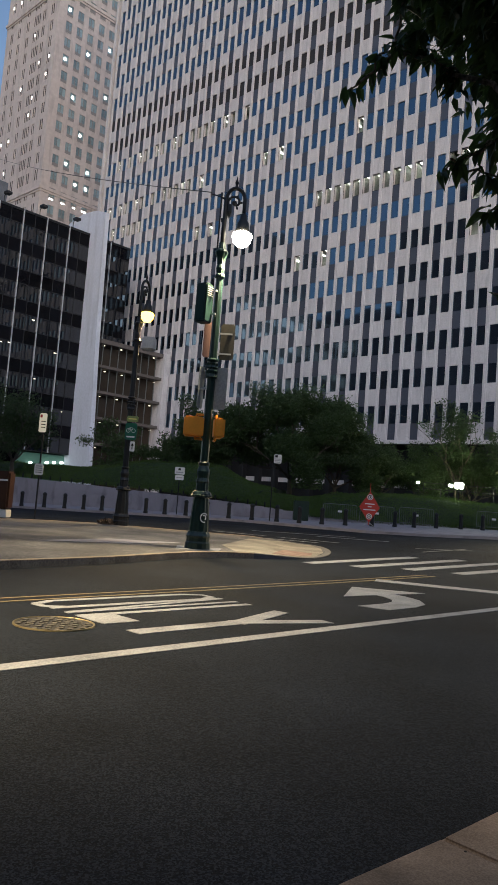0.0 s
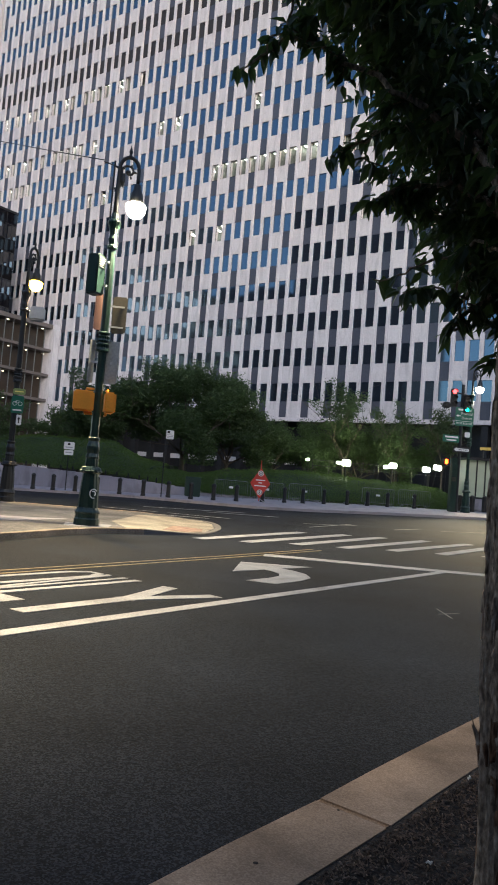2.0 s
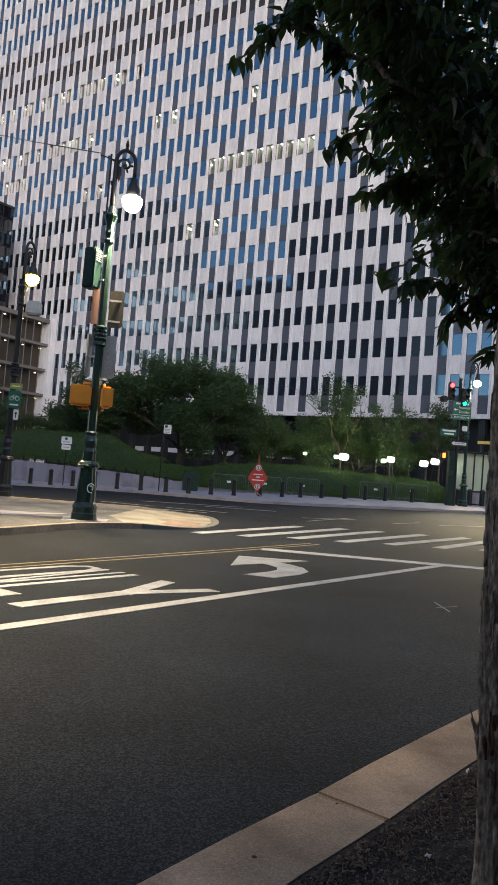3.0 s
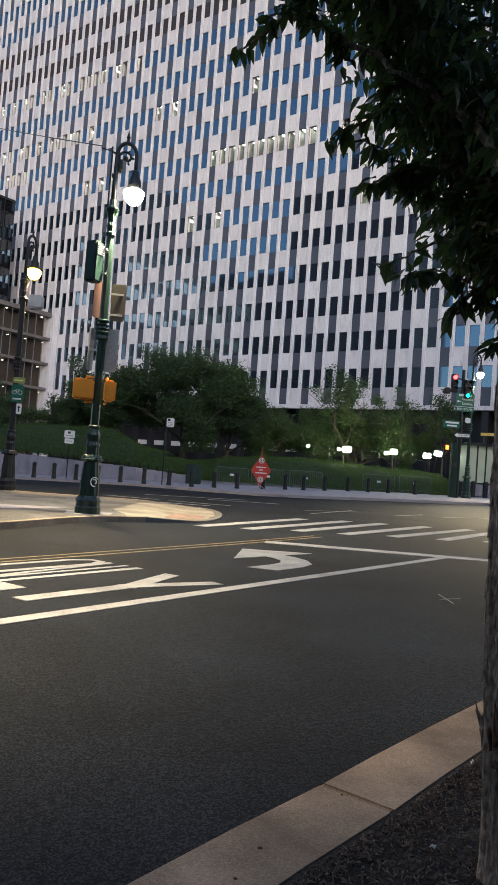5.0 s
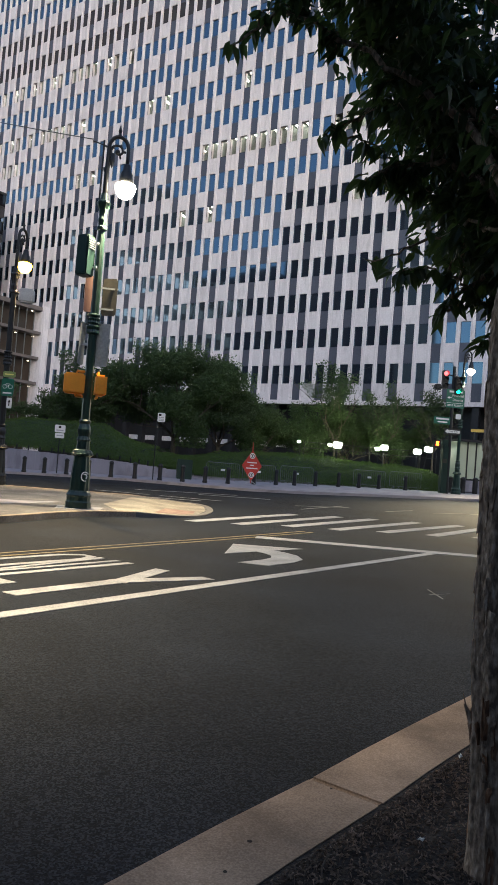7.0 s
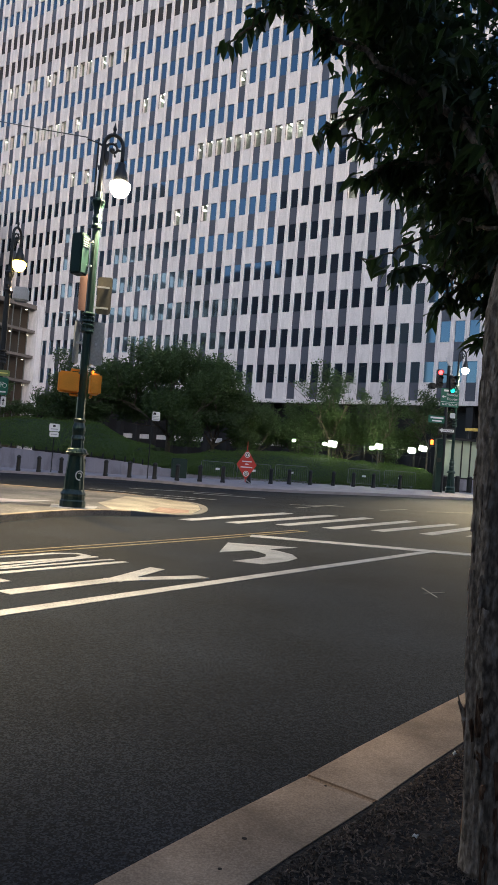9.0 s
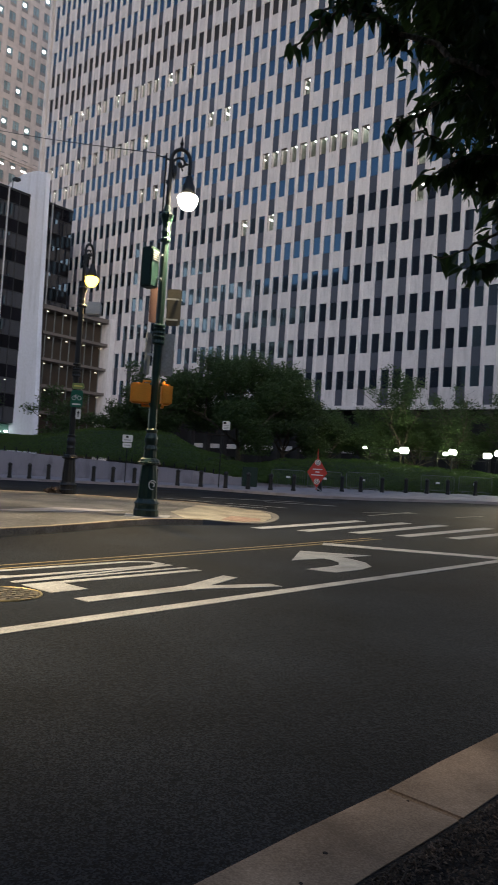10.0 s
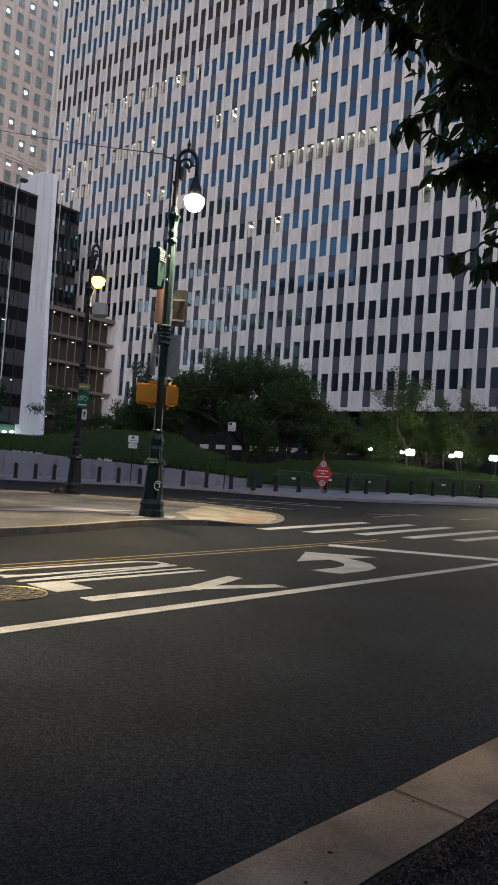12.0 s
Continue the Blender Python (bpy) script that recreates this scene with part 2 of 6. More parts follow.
def thin_leaf(name, base, through_):
    """A leaf that lets some light through."""
    m = material(name, base, 0.5, vary=0.2, scale=6, fine=50, bump=0.0, island=0.3, tint=tuple(c * 0.7 for c in base))
    nt = m.node_tree
    b, out = nt.nodes["Principled BSDF"], nt.nodes["Material Output"]
    tr, mx = nt.nodes.new("ShaderNodeBsdfTranslucent"), nt.nodes.new("ShaderNodeMixShader")
    tr.inputs["Color"].default_value = (*through_, 1)
    mx.inputs["Fac"].default_value = 0.3
    nt.links.new(b.outputs["BSDF"], mx.inputs[1])
    nt.links.new(tr.outputs["BSDF"], mx.inputs[2])
    nt.links.new(mx.outputs["Shader"], out.inputs["Surface"])
    return m


M["leaf_near"] = thin_leaf("drooping leaf", (0.06, 0.095, 0.042), (0.1, 0.17, 0.045))
M["leaf"] = thin_leaf("dark green leaf", (0.045, 0.08, 0.024), (0.07, 0.13, 0.025))
M["hedge"] = thin_leaf("hedge leaf", (0.062, 0.112, 0.017), (0.10, 0.175, 0.022))

for tinted in ("glass", "tower_glass"):
    M[tinted].node_tree.nodes["Principled BSDF"].inputs["Specular Tint"].default_value = (0.46, 0.75, 1.0, 1)



def streaked(mat, low, wide, tall):
    """Rain streaks: a noise drawn out downwards that darkens the surface."""
    nt = mat.node_tree
    b = nt.nodes["Principled BSDF"]
    geo, mp, n = nt.nodes.new("ShaderNodeNewGeometry"), nt.nodes.new("ShaderNodeMapping"), nt.nodes.new("ShaderNodeTexNoise")
    mp.inputs["Scale"].default_value = (wide, wide, tall)
    n.inputs["Scale"].default_value, n.inputs["Detail"].default_value = 1.0, 6
    r, mul = nt.nodes.new("ShaderNodeMapRange"), nt.nodes.new("ShaderNodeVectorMath")
    r.inputs["From Min"].default_value, r.inputs["From Max"].default_value = 0.36, 0.5
    r.inputs["To Min"].default_value = low
    mul.operation = "SCALE"
    nt.links.new(geo.outputs["Position"], mp.inputs["Vector"])
    nt.links.new(mp.outputs["Vector"], n.inputs["Vector"])
    nt.links.new(n.outputs["Fac"], r.inputs["Value"])
    nt.links.new(b.inputs["Base Color"].links[0].from_socket, mul.inputs[0])
    nt.links.new(r.outputs["Result"], mul.inputs["Scale"])
    nt.links.new(mul.outputs["Vector"], b.inputs["Base Color"])


streaked(M["white_panel"], 0.87, 2.6, 0.45)
streaked(M["limestone"], 0.82, 0.8, 0.12)
streaked(M["slab"], 0.86, 0.7, 0.1)
streaked(M["granite"], 0.75, 1.6, 0.7)
M["kerb"] = grained("tan kerb concrete", (0.35, 0.252, 0.178), (0.44, 0.33, 0.24), (1, 1, 1), 2.6, 150, 0.85, 0.0015, low=0.78)
M["bark_red"] = grained("reddish inner bark", (0.24, 0.125, 0.07), (0.42, 0.25, 0.15), (1, 1, 0.3), 9, 80, 0.9, 0.006)
M["slot_glass"] = material("brown slot glass", (0.075, 0.062, 0.055), 0.2, vary=0.2, scale=0.3, bump=0.0, island=0.4)
M["tower_panel"] = material("grey spandrel below the tower windows", (0.27, 0.245, 0.24), 0.6, vary=0.12, scale=0.5, bump=0.0, island=0.1)
M["sign_alu"] = material("bare aluminium sign back", (0.34, 0.35, 0.345), 0.5, metal=0.25, vary=0.18, scale=3, fine=20, bump=0.05)
M["plant_room"] = material("blue-grey louvred cladding", (0.13, 0.14, 0.165), 0.6, vary=0.2, scale=0.8, fine=8)
M["bronze_pane"] = material("dark bronze glazing", (0.045, 0.032, 0.022), 0.3, vary=0.2, scale=0.6, bump=0.0, spec=0.3)
M["island"] = grained("worn island concrete", (0.118, 0.113, 0.115), (0.28, 0.27, 0.265), (1, 1, 1), 0.9, 38, 0.85, 0.004)
M["barrier"] = material("dull barrier steel", (0.2, 0.21, 0.21), 0.55, metal=0.5, vary=0.2, scale=5, fine=40, bump=0.05)
M["lobby_lamp"] = material("lobby lamp", (0.9, 0.9, 0.8), 0.5, vary=0, bump=0, emit=(0.85, 1.0, 0.9), strength=4.0)

# ---- helpers for shapes ----


def part(name, bm, mat, parent=None, label="", smooth=False):
    """Links a bmesh as one mesh object under a thing."""
    me = bpy.data.meshes.new(name)
    if smooth:
        for f in bm.faces:
            f.smooth = True
    bm.to_mesh(me)
    bm.free()
    me.materials.append(M[mat] if isinstance(mat, str) else mat)
    ob = new(name, me)
    if parent is not None:
        ob.parent = parent
    if label:
        ob["label"] = label
    return ob


def shared(name, me, parent, m):
    ob = new(name, me)
    ob.parent = parent
    ob.matrix_basis = m
    return ob


def thing(name, place, label, category, group="", kind="", rz=0.0):
    ob = new(name)
    ob.empty_display_size = 0.2
    ob.matrix_basis = pose(*place, 0, 0, rz)
    return tagged(ob, label, category, group, kind)


def box(bm, x0, x1, y0, y1, z0, z1, m=None, bevel=0.0):
    c = Matrix.Translation(((x0 + x1) / 2, (y0 + y1) / 2, (z0 + z1) / 2)) @ Matrix.Diagonal((x1 - x0, y1 - y0, z1 - z0, 1))
    r = bmesh.ops.create_cube(bm, size=1, matrix=(m or Matrix()) @ c)
    if bevel:
        edges = {e for v in r["verts"] for e in v.link_edges}
        bmesh.ops.bevel(bm, geom=list(edges), offset=bevel, segments=2, affect="EDGES")
    return bm


def boxed(*a, **k):
    return box(bmesh.new(), *a, **k)


def tube(bm, pts, radii, sides=10, caps=True):
    """A round bar along a line of points."""
    pts = [Vector(p) for p in pts]
    if not hasattr(radii, "__len__"):
        radii = [radii] * len(pts)
    rings, side = [], None
    for i, p in enumerate(pts):
        way = (pts[min(i + 1, len(pts) - 1)] - pts[max(i - 1, 0)]).normalized()
        if side is None:
            side = way.orthogonal().normalized()
        side = (side - way * side.dot(way)).normalized()
        up = way.cross(side)
        rings.append([bm.verts.new(p + radii[i] * (math.cos(a) * side + math.sin(a) * up))
                      for a in [2 * math.pi * s / sides for s in range(sides)]])
    for a, b in zip(rings, rings[1:]):
        for s in range(sides):
            bm.faces.new((a[s], a[(s + 1) % sides], b[(s + 1) % sides], b[s]))
    if caps:
        bm.faces.new(list(reversed(rings[0])))
        bm.faces.new(rings[-1])
    return bm


def lathe(bm, profile, sides=16, at=(0, 0, 0), flute=0.0):
    """A turned shape from (radius, height) pairs."""
    rings = []
    for r, z in profile:
        rings.append([bm.verts.new((at[0] + r * (1 + flute * (s % 2)) * math.cos(2 * math.pi * s / sides),
                                    at[1] + r * (1 + flute * (s % 2)) * math.sin(2 * math.pi * s / sides), at[2] + z)) for s in range(sides)])
    for a, b in zip(rings, rings[1:]):
        for s in range(sides):
            bm.faces.new((a[s], a[(s + 1) % sides], b[(s + 1) % sides], b[s]))
    bm.faces.new(list(reversed(rings[0])))
    bm.faces.new(rings[-1])
    return bm


def prism(bm, outline, z0, z1):
    """An upright prism over a plan outline; z0 and z1 are numbers or functions of x, y."""
    f0 = z0 if callable(z0) else (lambda x, y: z0)
    f1 = z1 if callable(z1) else (lambda x, y: z1)
    low = [bm.verts.new((x, y, f0(x, y))) for x, y in outline]
    top = [bm.verts.new((x, y, f1(x, y))) for x, y in outline]
    n = len(outline)
    for i in range(n):
        bm.faces.new((low[i], low[(i + 1) % n], top[(i + 1) % n], top[i]))
    bm.faces.new(top)
    bm.faces.new(list(reversed(low)))
    bmesh.ops.recalc_face_normals(bm, faces=bm.faces)
    return bm


def sheet(outline, top, xs, ys, drop=0.2):
    """A slab over a plan outline whose top follows a height, cut along the lines where that height bends."""
    bm = bmesh.new()
    bm.faces.new([bm.verts.new((x, y, 0)) for x, y in outline])
    for line, way in [((x, 0, 0), (1, 0, 0)) for x in xs] + [((0, y, 0), (0, 1, 0)) for y in ys]:
        bmesh.ops.bisect_plane(bm, geom=bm.verts[:] + bm.edges[:] + bm.faces[:], plane_co=line, plane_no=way)
    for v in bm.verts:
        v.co.z = top(v.co.x, v.co.y)
    low = bmesh.ops.extrude_face_region(bm, geom=bm.faces[:])
    for v in low["geom"]:
        if isinstance(v, bmesh.types.BMVert):
            v.co.z -= drop
    bmesh.ops.recalc_face_normals(bm, faces=bm.faces)
    return bm


def solid(name, verts, faces, mats, parent=None, index=None):
    me = bpy.data.meshes.new(name)
    me.from_pydata(verts, [], faces)
    for mat in mats:
        me.materials.append(M[mat])
    if index is not None:
        me.polygons.foreach_set("material_index", index)
    me.update()
    ob = new(name, me)
    if parent is not None:
        ob.parent = parent
    return ob


def ground_z(x, y):
    """The street falls gently to the left at its far side."""
    s = min(max((y - 14) / 31, 0), 1)
    return (0.2 + 0.0265 * min(max(x, -40), 40)) * s * s * (3 - 2 * s)


# the blocks stand at this turn: along the great front (U) and away from the camera (V)
TURN = radians(46.2)
U, V = Vector((-math.sin(TURN), math.cos(TURN), 0)), Vector((math.cos(TURN), math.sin(TURN), 0))
BLOCK = Matrix(((U.x, V.x, 0, 0), (U.y, V.y, 0, 0), (0, 0, 1, 0), (0, 0, 0, 1)))


class Boxes:
    """Many boxes gathered into one mesh; coordinates are (u, v, z) in the blocks' turn unless told otherwise."""

    def __init__(self):
        self.v, self.f = [], []

    def add(self, a0, a1, b0, b1, z0, z1):
        n = len(self.v)
        self.v += [(a, b, z) for z in (z0, z1) for b in (b0, b1) for a in (a0, a1)]
        self.f += [tuple(n + i for i in q) for q in ((0, 1, 3, 2), (4, 6, 7, 5), (0, 4, 5, 1), (2, 3, 7, 6), (0, 2, 6, 4), (1, 5, 7, 3))]
        return self

    def put(self, name, mat, parent, label=""):
        ob = solid(name, self.v, self.f, [mat], parent)
        if label:
            ob["label"] = label
        return ob


# ---- ground, road and kerbs ----
lines = sorted(set([-600, -420, -300, -220, -160, -120, -90, -75] + list(range(-60, 91, 2)) + [100, 120, 150, 200, 280, 400, 600]))
gv = [(x, y, ground_z(x, y)) for y in lines for x in lines]
gn = len(lines)
gf = [(j * gn + i, j * gn + i + 1, (j + 1) * gn + i + 1, (j + 1) * gn + i) for j in range(gn - 1) for i in range(gn - 1)]
road = solid("road", gv, gf, ["asphalt"])
tagged(road, "worn dark grey asphalt road of a wide street crossing", "road", kind="structure")


def marking(name, outline, mat, label, lift=0.005):
    """Flat paint that follows the ground."""
    bm = bmesh.new()
    prism(bm, outline, lambda x, y: ground_z(x, y) - 0.004, lambda x, y: ground_z(x, y) + lift)
    return tagged(part(name, bm, mat), label, "road marking", "road markings", "structure")


def stripe(p, q, w):
    p, q = Vector(p), Vector(q)
    s = Vector((-(q - p).y, (q - p).x)).normalized() * w / 2
    return [tuple(p - s), tuple(q - s), tuple(q + s), tuple(p + s)]


def band(pts, w):
    """A bent stripe as outline."""
    left, right = [], []
    for i, p in enumerate(pts):
        a, b = Vector(pts[max(i - 1, 0)]), Vector(pts[min(i + 1, len(pts) - 1)])
        s = Vector((-(b - a).y, (b - a).x)).normalized() * w / 2
        left.append(tuple(Vector(p) + s))
        right.append(tuple(Vector(p) - s))
    return left + right[::-1]


def lane(u, v):
    p = U * u + V * v
    return (p.x, p.y)


marking("lane_line", stripe((-7.07, -0.43), (5.95, 13.25), 0.17), "paint", "solid white painted lane line")
marking("lane_line", stripe((2.58, 14.06), (10.5, 12.05), 0.46), "paint", "thick white painted stop line across the lanes", 0.0075)
for s in (0.0, 0.22):
    marking("centre_line", band([(-9 - s * .7, 0.9 + s * .7), (-2.58 - s * .7, 8.12 + s * .7), (-0.92 - s * .7, 10.0 + s * .7), (1.77 - s * .7, 13.1 + s * .7), (4.2 - s * .7, 16.0 + s * .7)], 0.062),
            "yellow", "double yellow painted centre line")
for (ax, ay), (bx, by) in (((1.54, 16.9), (5.04, 21.6)), ((2.62, 16.9), (6.5, 21.85)), ((3.88, 17.2), (7.62, 21.76)), ((5.0, 17.1), (8.96, 21.6)), ((6.28, 17.28), (10.25, 21.4)), ((7.52, 17.2), (11.5, 21.6)), ((8.8, 17.3), (12.8, 21.6))):
    marking("crossing_bar", stripe((ax, ay), (bx, by), 0.34), "paint", "white painted zebra crossing bar")
# the word painted in the turning lane, letters across the lane, read along it
LET = {
    "O": [band([(0.0, 0.16), (0.25, 0.04), (2.15, 0.04), (2.4, 0.16), (2.4, 0.34), (2.15, 0.46), (0.25, 0.46), (0.0, 0.34), (0.0, 0.16)], 0.11)],
    "N": [stripe((0, 0.05), (2.44, 0.05), 0.12), stripe((0.05, 0.42), (2.39, 0.08), 0.12), stripe((0, 0.45), (2.44, 0.45), 0.12)],
    "L": [stripe((0, 0.05), (2.44, 0.05), 0.12), stripe((0.2, 0.05), (0.2, 0.52), 0.42)],
    "Y": [stripe((0, 0.25), (1.35, 0.25), 0.13), stripe((1.3, 0.27), (2.4, 0.04), 0.13), stripe((1.3, 0.23), (2.4, 0.48), 0.13)],
}
for ch, u0, k in (("O", 7.42, 1.0), ("N", 6.97, 0.72), ("L", 6.48, 1.0), ("Y", 5.92, 1.6)):
    letter = thing("painted_letter", (0, 0, 0), "white painted road letter " + ch + " in the turning lane", "road marking", "road markings", "structure")
    for shape in LET[ch]:
        bm = bmesh.new()
        outline = [lane(u0 - y * k, 4.4 + x * 1.04) for x, y in shape]
        if shape is LET["O"][0]:
            half = len(outline) // 2
            ring = list(zip(outline[:half], outline[half:][::-1]))
            for a, b in zip(ring, ring[1:]):
                prism(bm, [a[0], b[0], b[1], a[1]], -0.004, 0.005)
        else:
            prism(bm, outline, -0.004, 0.005 + 0.001 * len(shape) / 4 + 0.0004 * LET[ch].index(shape))
        part("stroke", bm, "paint", letter)
arrow = thing("turn_arrow", (0, 0, 0), "white painted left turn arrow on the asphalt", "road marking", "road markings", "structure")
bm = bmesh.new()
outer = [(5.43, 8.60), (5.44, 9.3), (5.55, 9.75), (5.85, 10.1), (6.2, 10.28), (6.5, 10.33)]
inner = [(5.84, 8.46), (5.84, 9.1), (5.9, 9.4), (6.06, 9.66), (6.3, 9.82), (6.5, 9.86)]
for i in range(5):
    prism(bm, [lane(*outer[i]), lane(*outer[i + 1]), lane(*inner[i + 1]), lane(*inner[i])], -0.004, 0.005)
part("shaft", bm, "paint", arrow)
part("arrowhead", prism(bmesh.new(), [lane(7.30, 10.38), lane(6.54, 9.10), lane(6.34, 11.1)], -0.004, 0.006), "paint", arrow)
# faint old marks beyond the crossing
for p, q, w in (((6.06, 25.8), (8.3, 26.6), 0.10), ((5.9, 24.2), (8.2, 27.2), 0.08), ((9.4, 25.7), (11.0, 27.1), 0.08), ((11.5, 26.4), (15.5, 27.8), 0.08), ((-1.1, 28.2), (3.4, 25.9), 0.14), ((-0.7, 26.0), (2.6, 25.2), 0.14), ((2.9, 29.2), (5.7, 28.7), 0.14), ((0.4, 30.4), (4.6, 30.2), 0.12), ((3.77, 8.6), (3.68, 7.95), 0.016), ((3.62, 8.2), (3.95, 8.35), 0.014)):
    marking("worn_line", stripe(p, q, w), "paint" if w in (0.14, 0.12) else "worn_paint", "worn white painted line on the far roadway", 0.004)

# manhole cover
cover = thing("manhole_cover", (-1.70, 7.09, 0.0), "round ribbed iron manhole cover set in the asphalt", "manhole cover")
part("plate", lathe(bmesh.new(), [(0.36, -0.01), (0.36, 0.006), (0.0, 0.0062)], 40), material("dark iron plate", (0.03, 0.028, 0.027), 0.6, metal=0.3, vary=0.3, scale=14), cover)
part("ring", tube(bmesh.new(), [(0.372 * math.cos(i * math.pi / 20), 0.372 * math.sin(i * math.pi / 20), 0.004) for i in range(41)], 0.012, 6, False), material("worn iron ring", (0.2, 0.16, 0.08), 0.5, metal=0.6, vary=0.2, scale=9), cover)
plate = material("worn iron plate", (0.10, 0.09, 0.075), 0.6, metal=0.3, vary=0.35, scale=14)
bm = bmesh.new()
for i in range(-3, 4):
    for j in range(-3, 4):
        if math.hypot(i, j) < 3.4:
            box(bm, i * 0.1 - (0.04 if (i + j) % 2 else 0.022), i * 0.1 + (0.04 if (i + j) % 2 else 0.022), j * 0.1 - (0.022 if (i + j) % 2 else 0.04), j * 0.1 + (0.022 if (i + j) % 2 else 0.04), 0.006, 0.014)
part("ribs", bm, plate, cover)

# traffic island
FRONT = [(-14.0, -4.6), (-8.6, 3.6), (-3.57, 11.17), (-2.96, 12.11), (-2.14, 13.5), (-1.17, 15.75), (-0.4, 16.65), (0.4, 17.0), (1.35, 17.55), (2.05, 18.7), (2.5, 20.4), (2.62, 22.2), (2.38, 23.5), (1.7, 24.0)]
BACK = [(0.95, 24.1), (-0.53, 24.4), (-2.42, 24.75), (-4.87, 25.6), (-6.9, 25.0), (-7.8, 24.2), (-16.0, 17.0), (-30.0, 5.0)]


def inset(line, w):
    out = []
    for i, p in enumerate(line):
        a, b = Vector(line[max(i - 1, 0)]), Vector(line[min(i + 1, len(line) - 1)])
        s = Vector((-(b - a).y, (b - a).x)).normalized() * w
        out.append((p[0] + s.x, p[1] + s.y))
    return out


def rounded(line, times=2):
    """Cuts the corners of an open line."""
    for _ in range(times):
        out = [line[0]]
        for p, q in zip(line, line[1:]):
            out += [tuple(Vector(p).lerp(Vector(q), 0.25)), tuple(Vector(p).lerp(Vector(q), 0.75))]
        line = out + [line[-1]]
    return line


edge = FRONT[:3] + rounded(FRONT[2:] + BACK[:4])[1:-1] + BACK[3:]
inner_edge = inset(edge, 0.16)


def island_top(x, y):
    """The island's height: it drops to the road at its nose."""
    return 0.12 - 0.10 * min(max((x - 0.3) / 1.5, 0), 1)


ISLAND_X, ISLAND_Y = (-8, -4, -2, 0.3, 0.8, 1.3, 1.8), (14, 16, 17.5, 19, 20.5, 22, 23.5)
island = tagged(part("pavement_1", sheet(inner_edge, lambda x, y: ground_z(x, y) + island_top(x, y), ISLAND_X, ISLAND_Y), "island"),
                "worn pale concrete pavement of a traffic island", "pavement", kind="structure")
kerb = thing("kerb_1", (0, 0, 0), "low grey stone kerb round the traffic island", "kerb", kind="structure")
for i in range(len(edge) - 1):
    a, b, c, d2 = edge[i], edge[i + 1], inner_edge[i + 1], inner_edge[i]
    steps = max(1, int((Vector(a) - Vector(b)).length / 2.2))
    for s in range(steps):
        t0, t1 = s / steps, (s + 1) / steps - 0.004
        q = [tuple(Vector(m).lerp(Vector(n), t)) for m, n, t in ((a, b, t0), (a, b, t1), (d2, c, t1), (d2, c, t0))]
        part("kerb_stone", prism(bmesh.new(), q, lambda x, y: ground_z(x, y) - 0.1, lambda x, y: ground_z(x, y) + island_top(x, y) + 0.004), "kerb_brown" if b[0] < 0.5 else "paving", kerb)
nose = sheet([(-0.1, 17.05), (0.75, 17.42), (1.3, 17.8), (1.88, 18.8), (2.26, 20.4), (2.38, 22.1), (2.16, 23.2), (1.5, 23.7), (0.2, 22.6), (-0.5, 19.0)], lambda x, y: ground_z(x, y) + island_top(x, y) + 0.005, ISLAND_X, ISLAND_Y, 0.1)
tagged(part("pavement_4", nose, grained("pale nose concrete", (0.27, 0.245, 0.205), (0.40, 0.37, 0.31), (1, 1, 1), 0.9, 45, 0.85, 0.003, low=0.7)), "pale cream concrete at the island's dropped nose", "pavement", kind="structure")
pad = sheet([(0.75, 17.65), (1.35, 18.0), (1.8, 18.9), (1.9, 19.8), (1.1, 19.6)], lambda x, y: ground_z(x, y) + island_top(x, y) + 0.010, ISLAND_X, ISLAND_Y, 0.1)
tagged(part("tactile_pad", pad, "red_pad"), "worn red tactile pad at the island's dropped kerb", "road marking", "road markings", "structure")

marking("concrete_patch", [(-4.4, 15.7), (-2.5, 17.0), (-1.5, 18.6), (-3.2, 18.1)], "granite", "pale concrete patch in the island's pavement", 0.128)
marking("lamp_pad", [(-1.45, 16.55), (-0.5, 16.75), (-0.45, 17.6), (-1.5, 17.6)], "paint", "pale concrete pad at the foot of the lamp", 0.127)

# near pavement with its kerb and tree bed
OUT = [(-6.0, -4.6), (-2.2, -0.35), (-0.5, 1.5), (0.07, 2.06), (0.42, 2.39), (0.81, 2.74), (1.11, 3.03), (1.52, 3.41), (1.94, 3.79), (2.9, 4.7), (4.4, 6.1), (7.0, 8.3), (12.0, 12.0)]
INN = inset(OUT, -0.30)
OUT = inset(OUT, 0.022)
kerb2 = thing("kerb_2", (0, 0, 0), "broad tan concrete kerb beside the road with open joints", "kerb", kind="structure")
runs = [(0, 2), (2, 5), (5, 9), (9, 11), (11, 12)]
for lo, hi in runs:
    a, b = OUT[lo:hi + 1], INN[lo:hi + 1]
    gap = (Vector(a[1]) - Vector(a[0])).normalized() * 0.009
    a = [tuple(Vector(a[0]) + gap)] + a[1:]
    b = [tuple(Vector(b[0]) + gap)] + b[1:]
    bm = prism(bmesh.new(), a + b[::-1], -0.12, 0.15)
    bmesh.ops.bevel(bm, geom=[e for e in bm.edges if e.verts[0].co.z > 0.1 and e.verts[1].co.z > 0.1], offset=0.013, segments=3, affect="EDGES")
    part("kerb_stone", bm, "kerb", kerb2)
# bed with uneven mulch
bv, bf = [], []


def bed_z(x, y):
    return 0.135 + 0.008 * noise.noise((x * 2.5, y * 2.5, 0)) + 0.012 * noise.noise((x * 14, y * 14, 3))


def bed_edge(x, y, w):
    """The mulch lies level with the kerb's top at its edge."""
    k = min(max(w / 0.14, 0.0), 1.0)
    return 0.1465 * (1 - k) + bed_z(x, y) * k


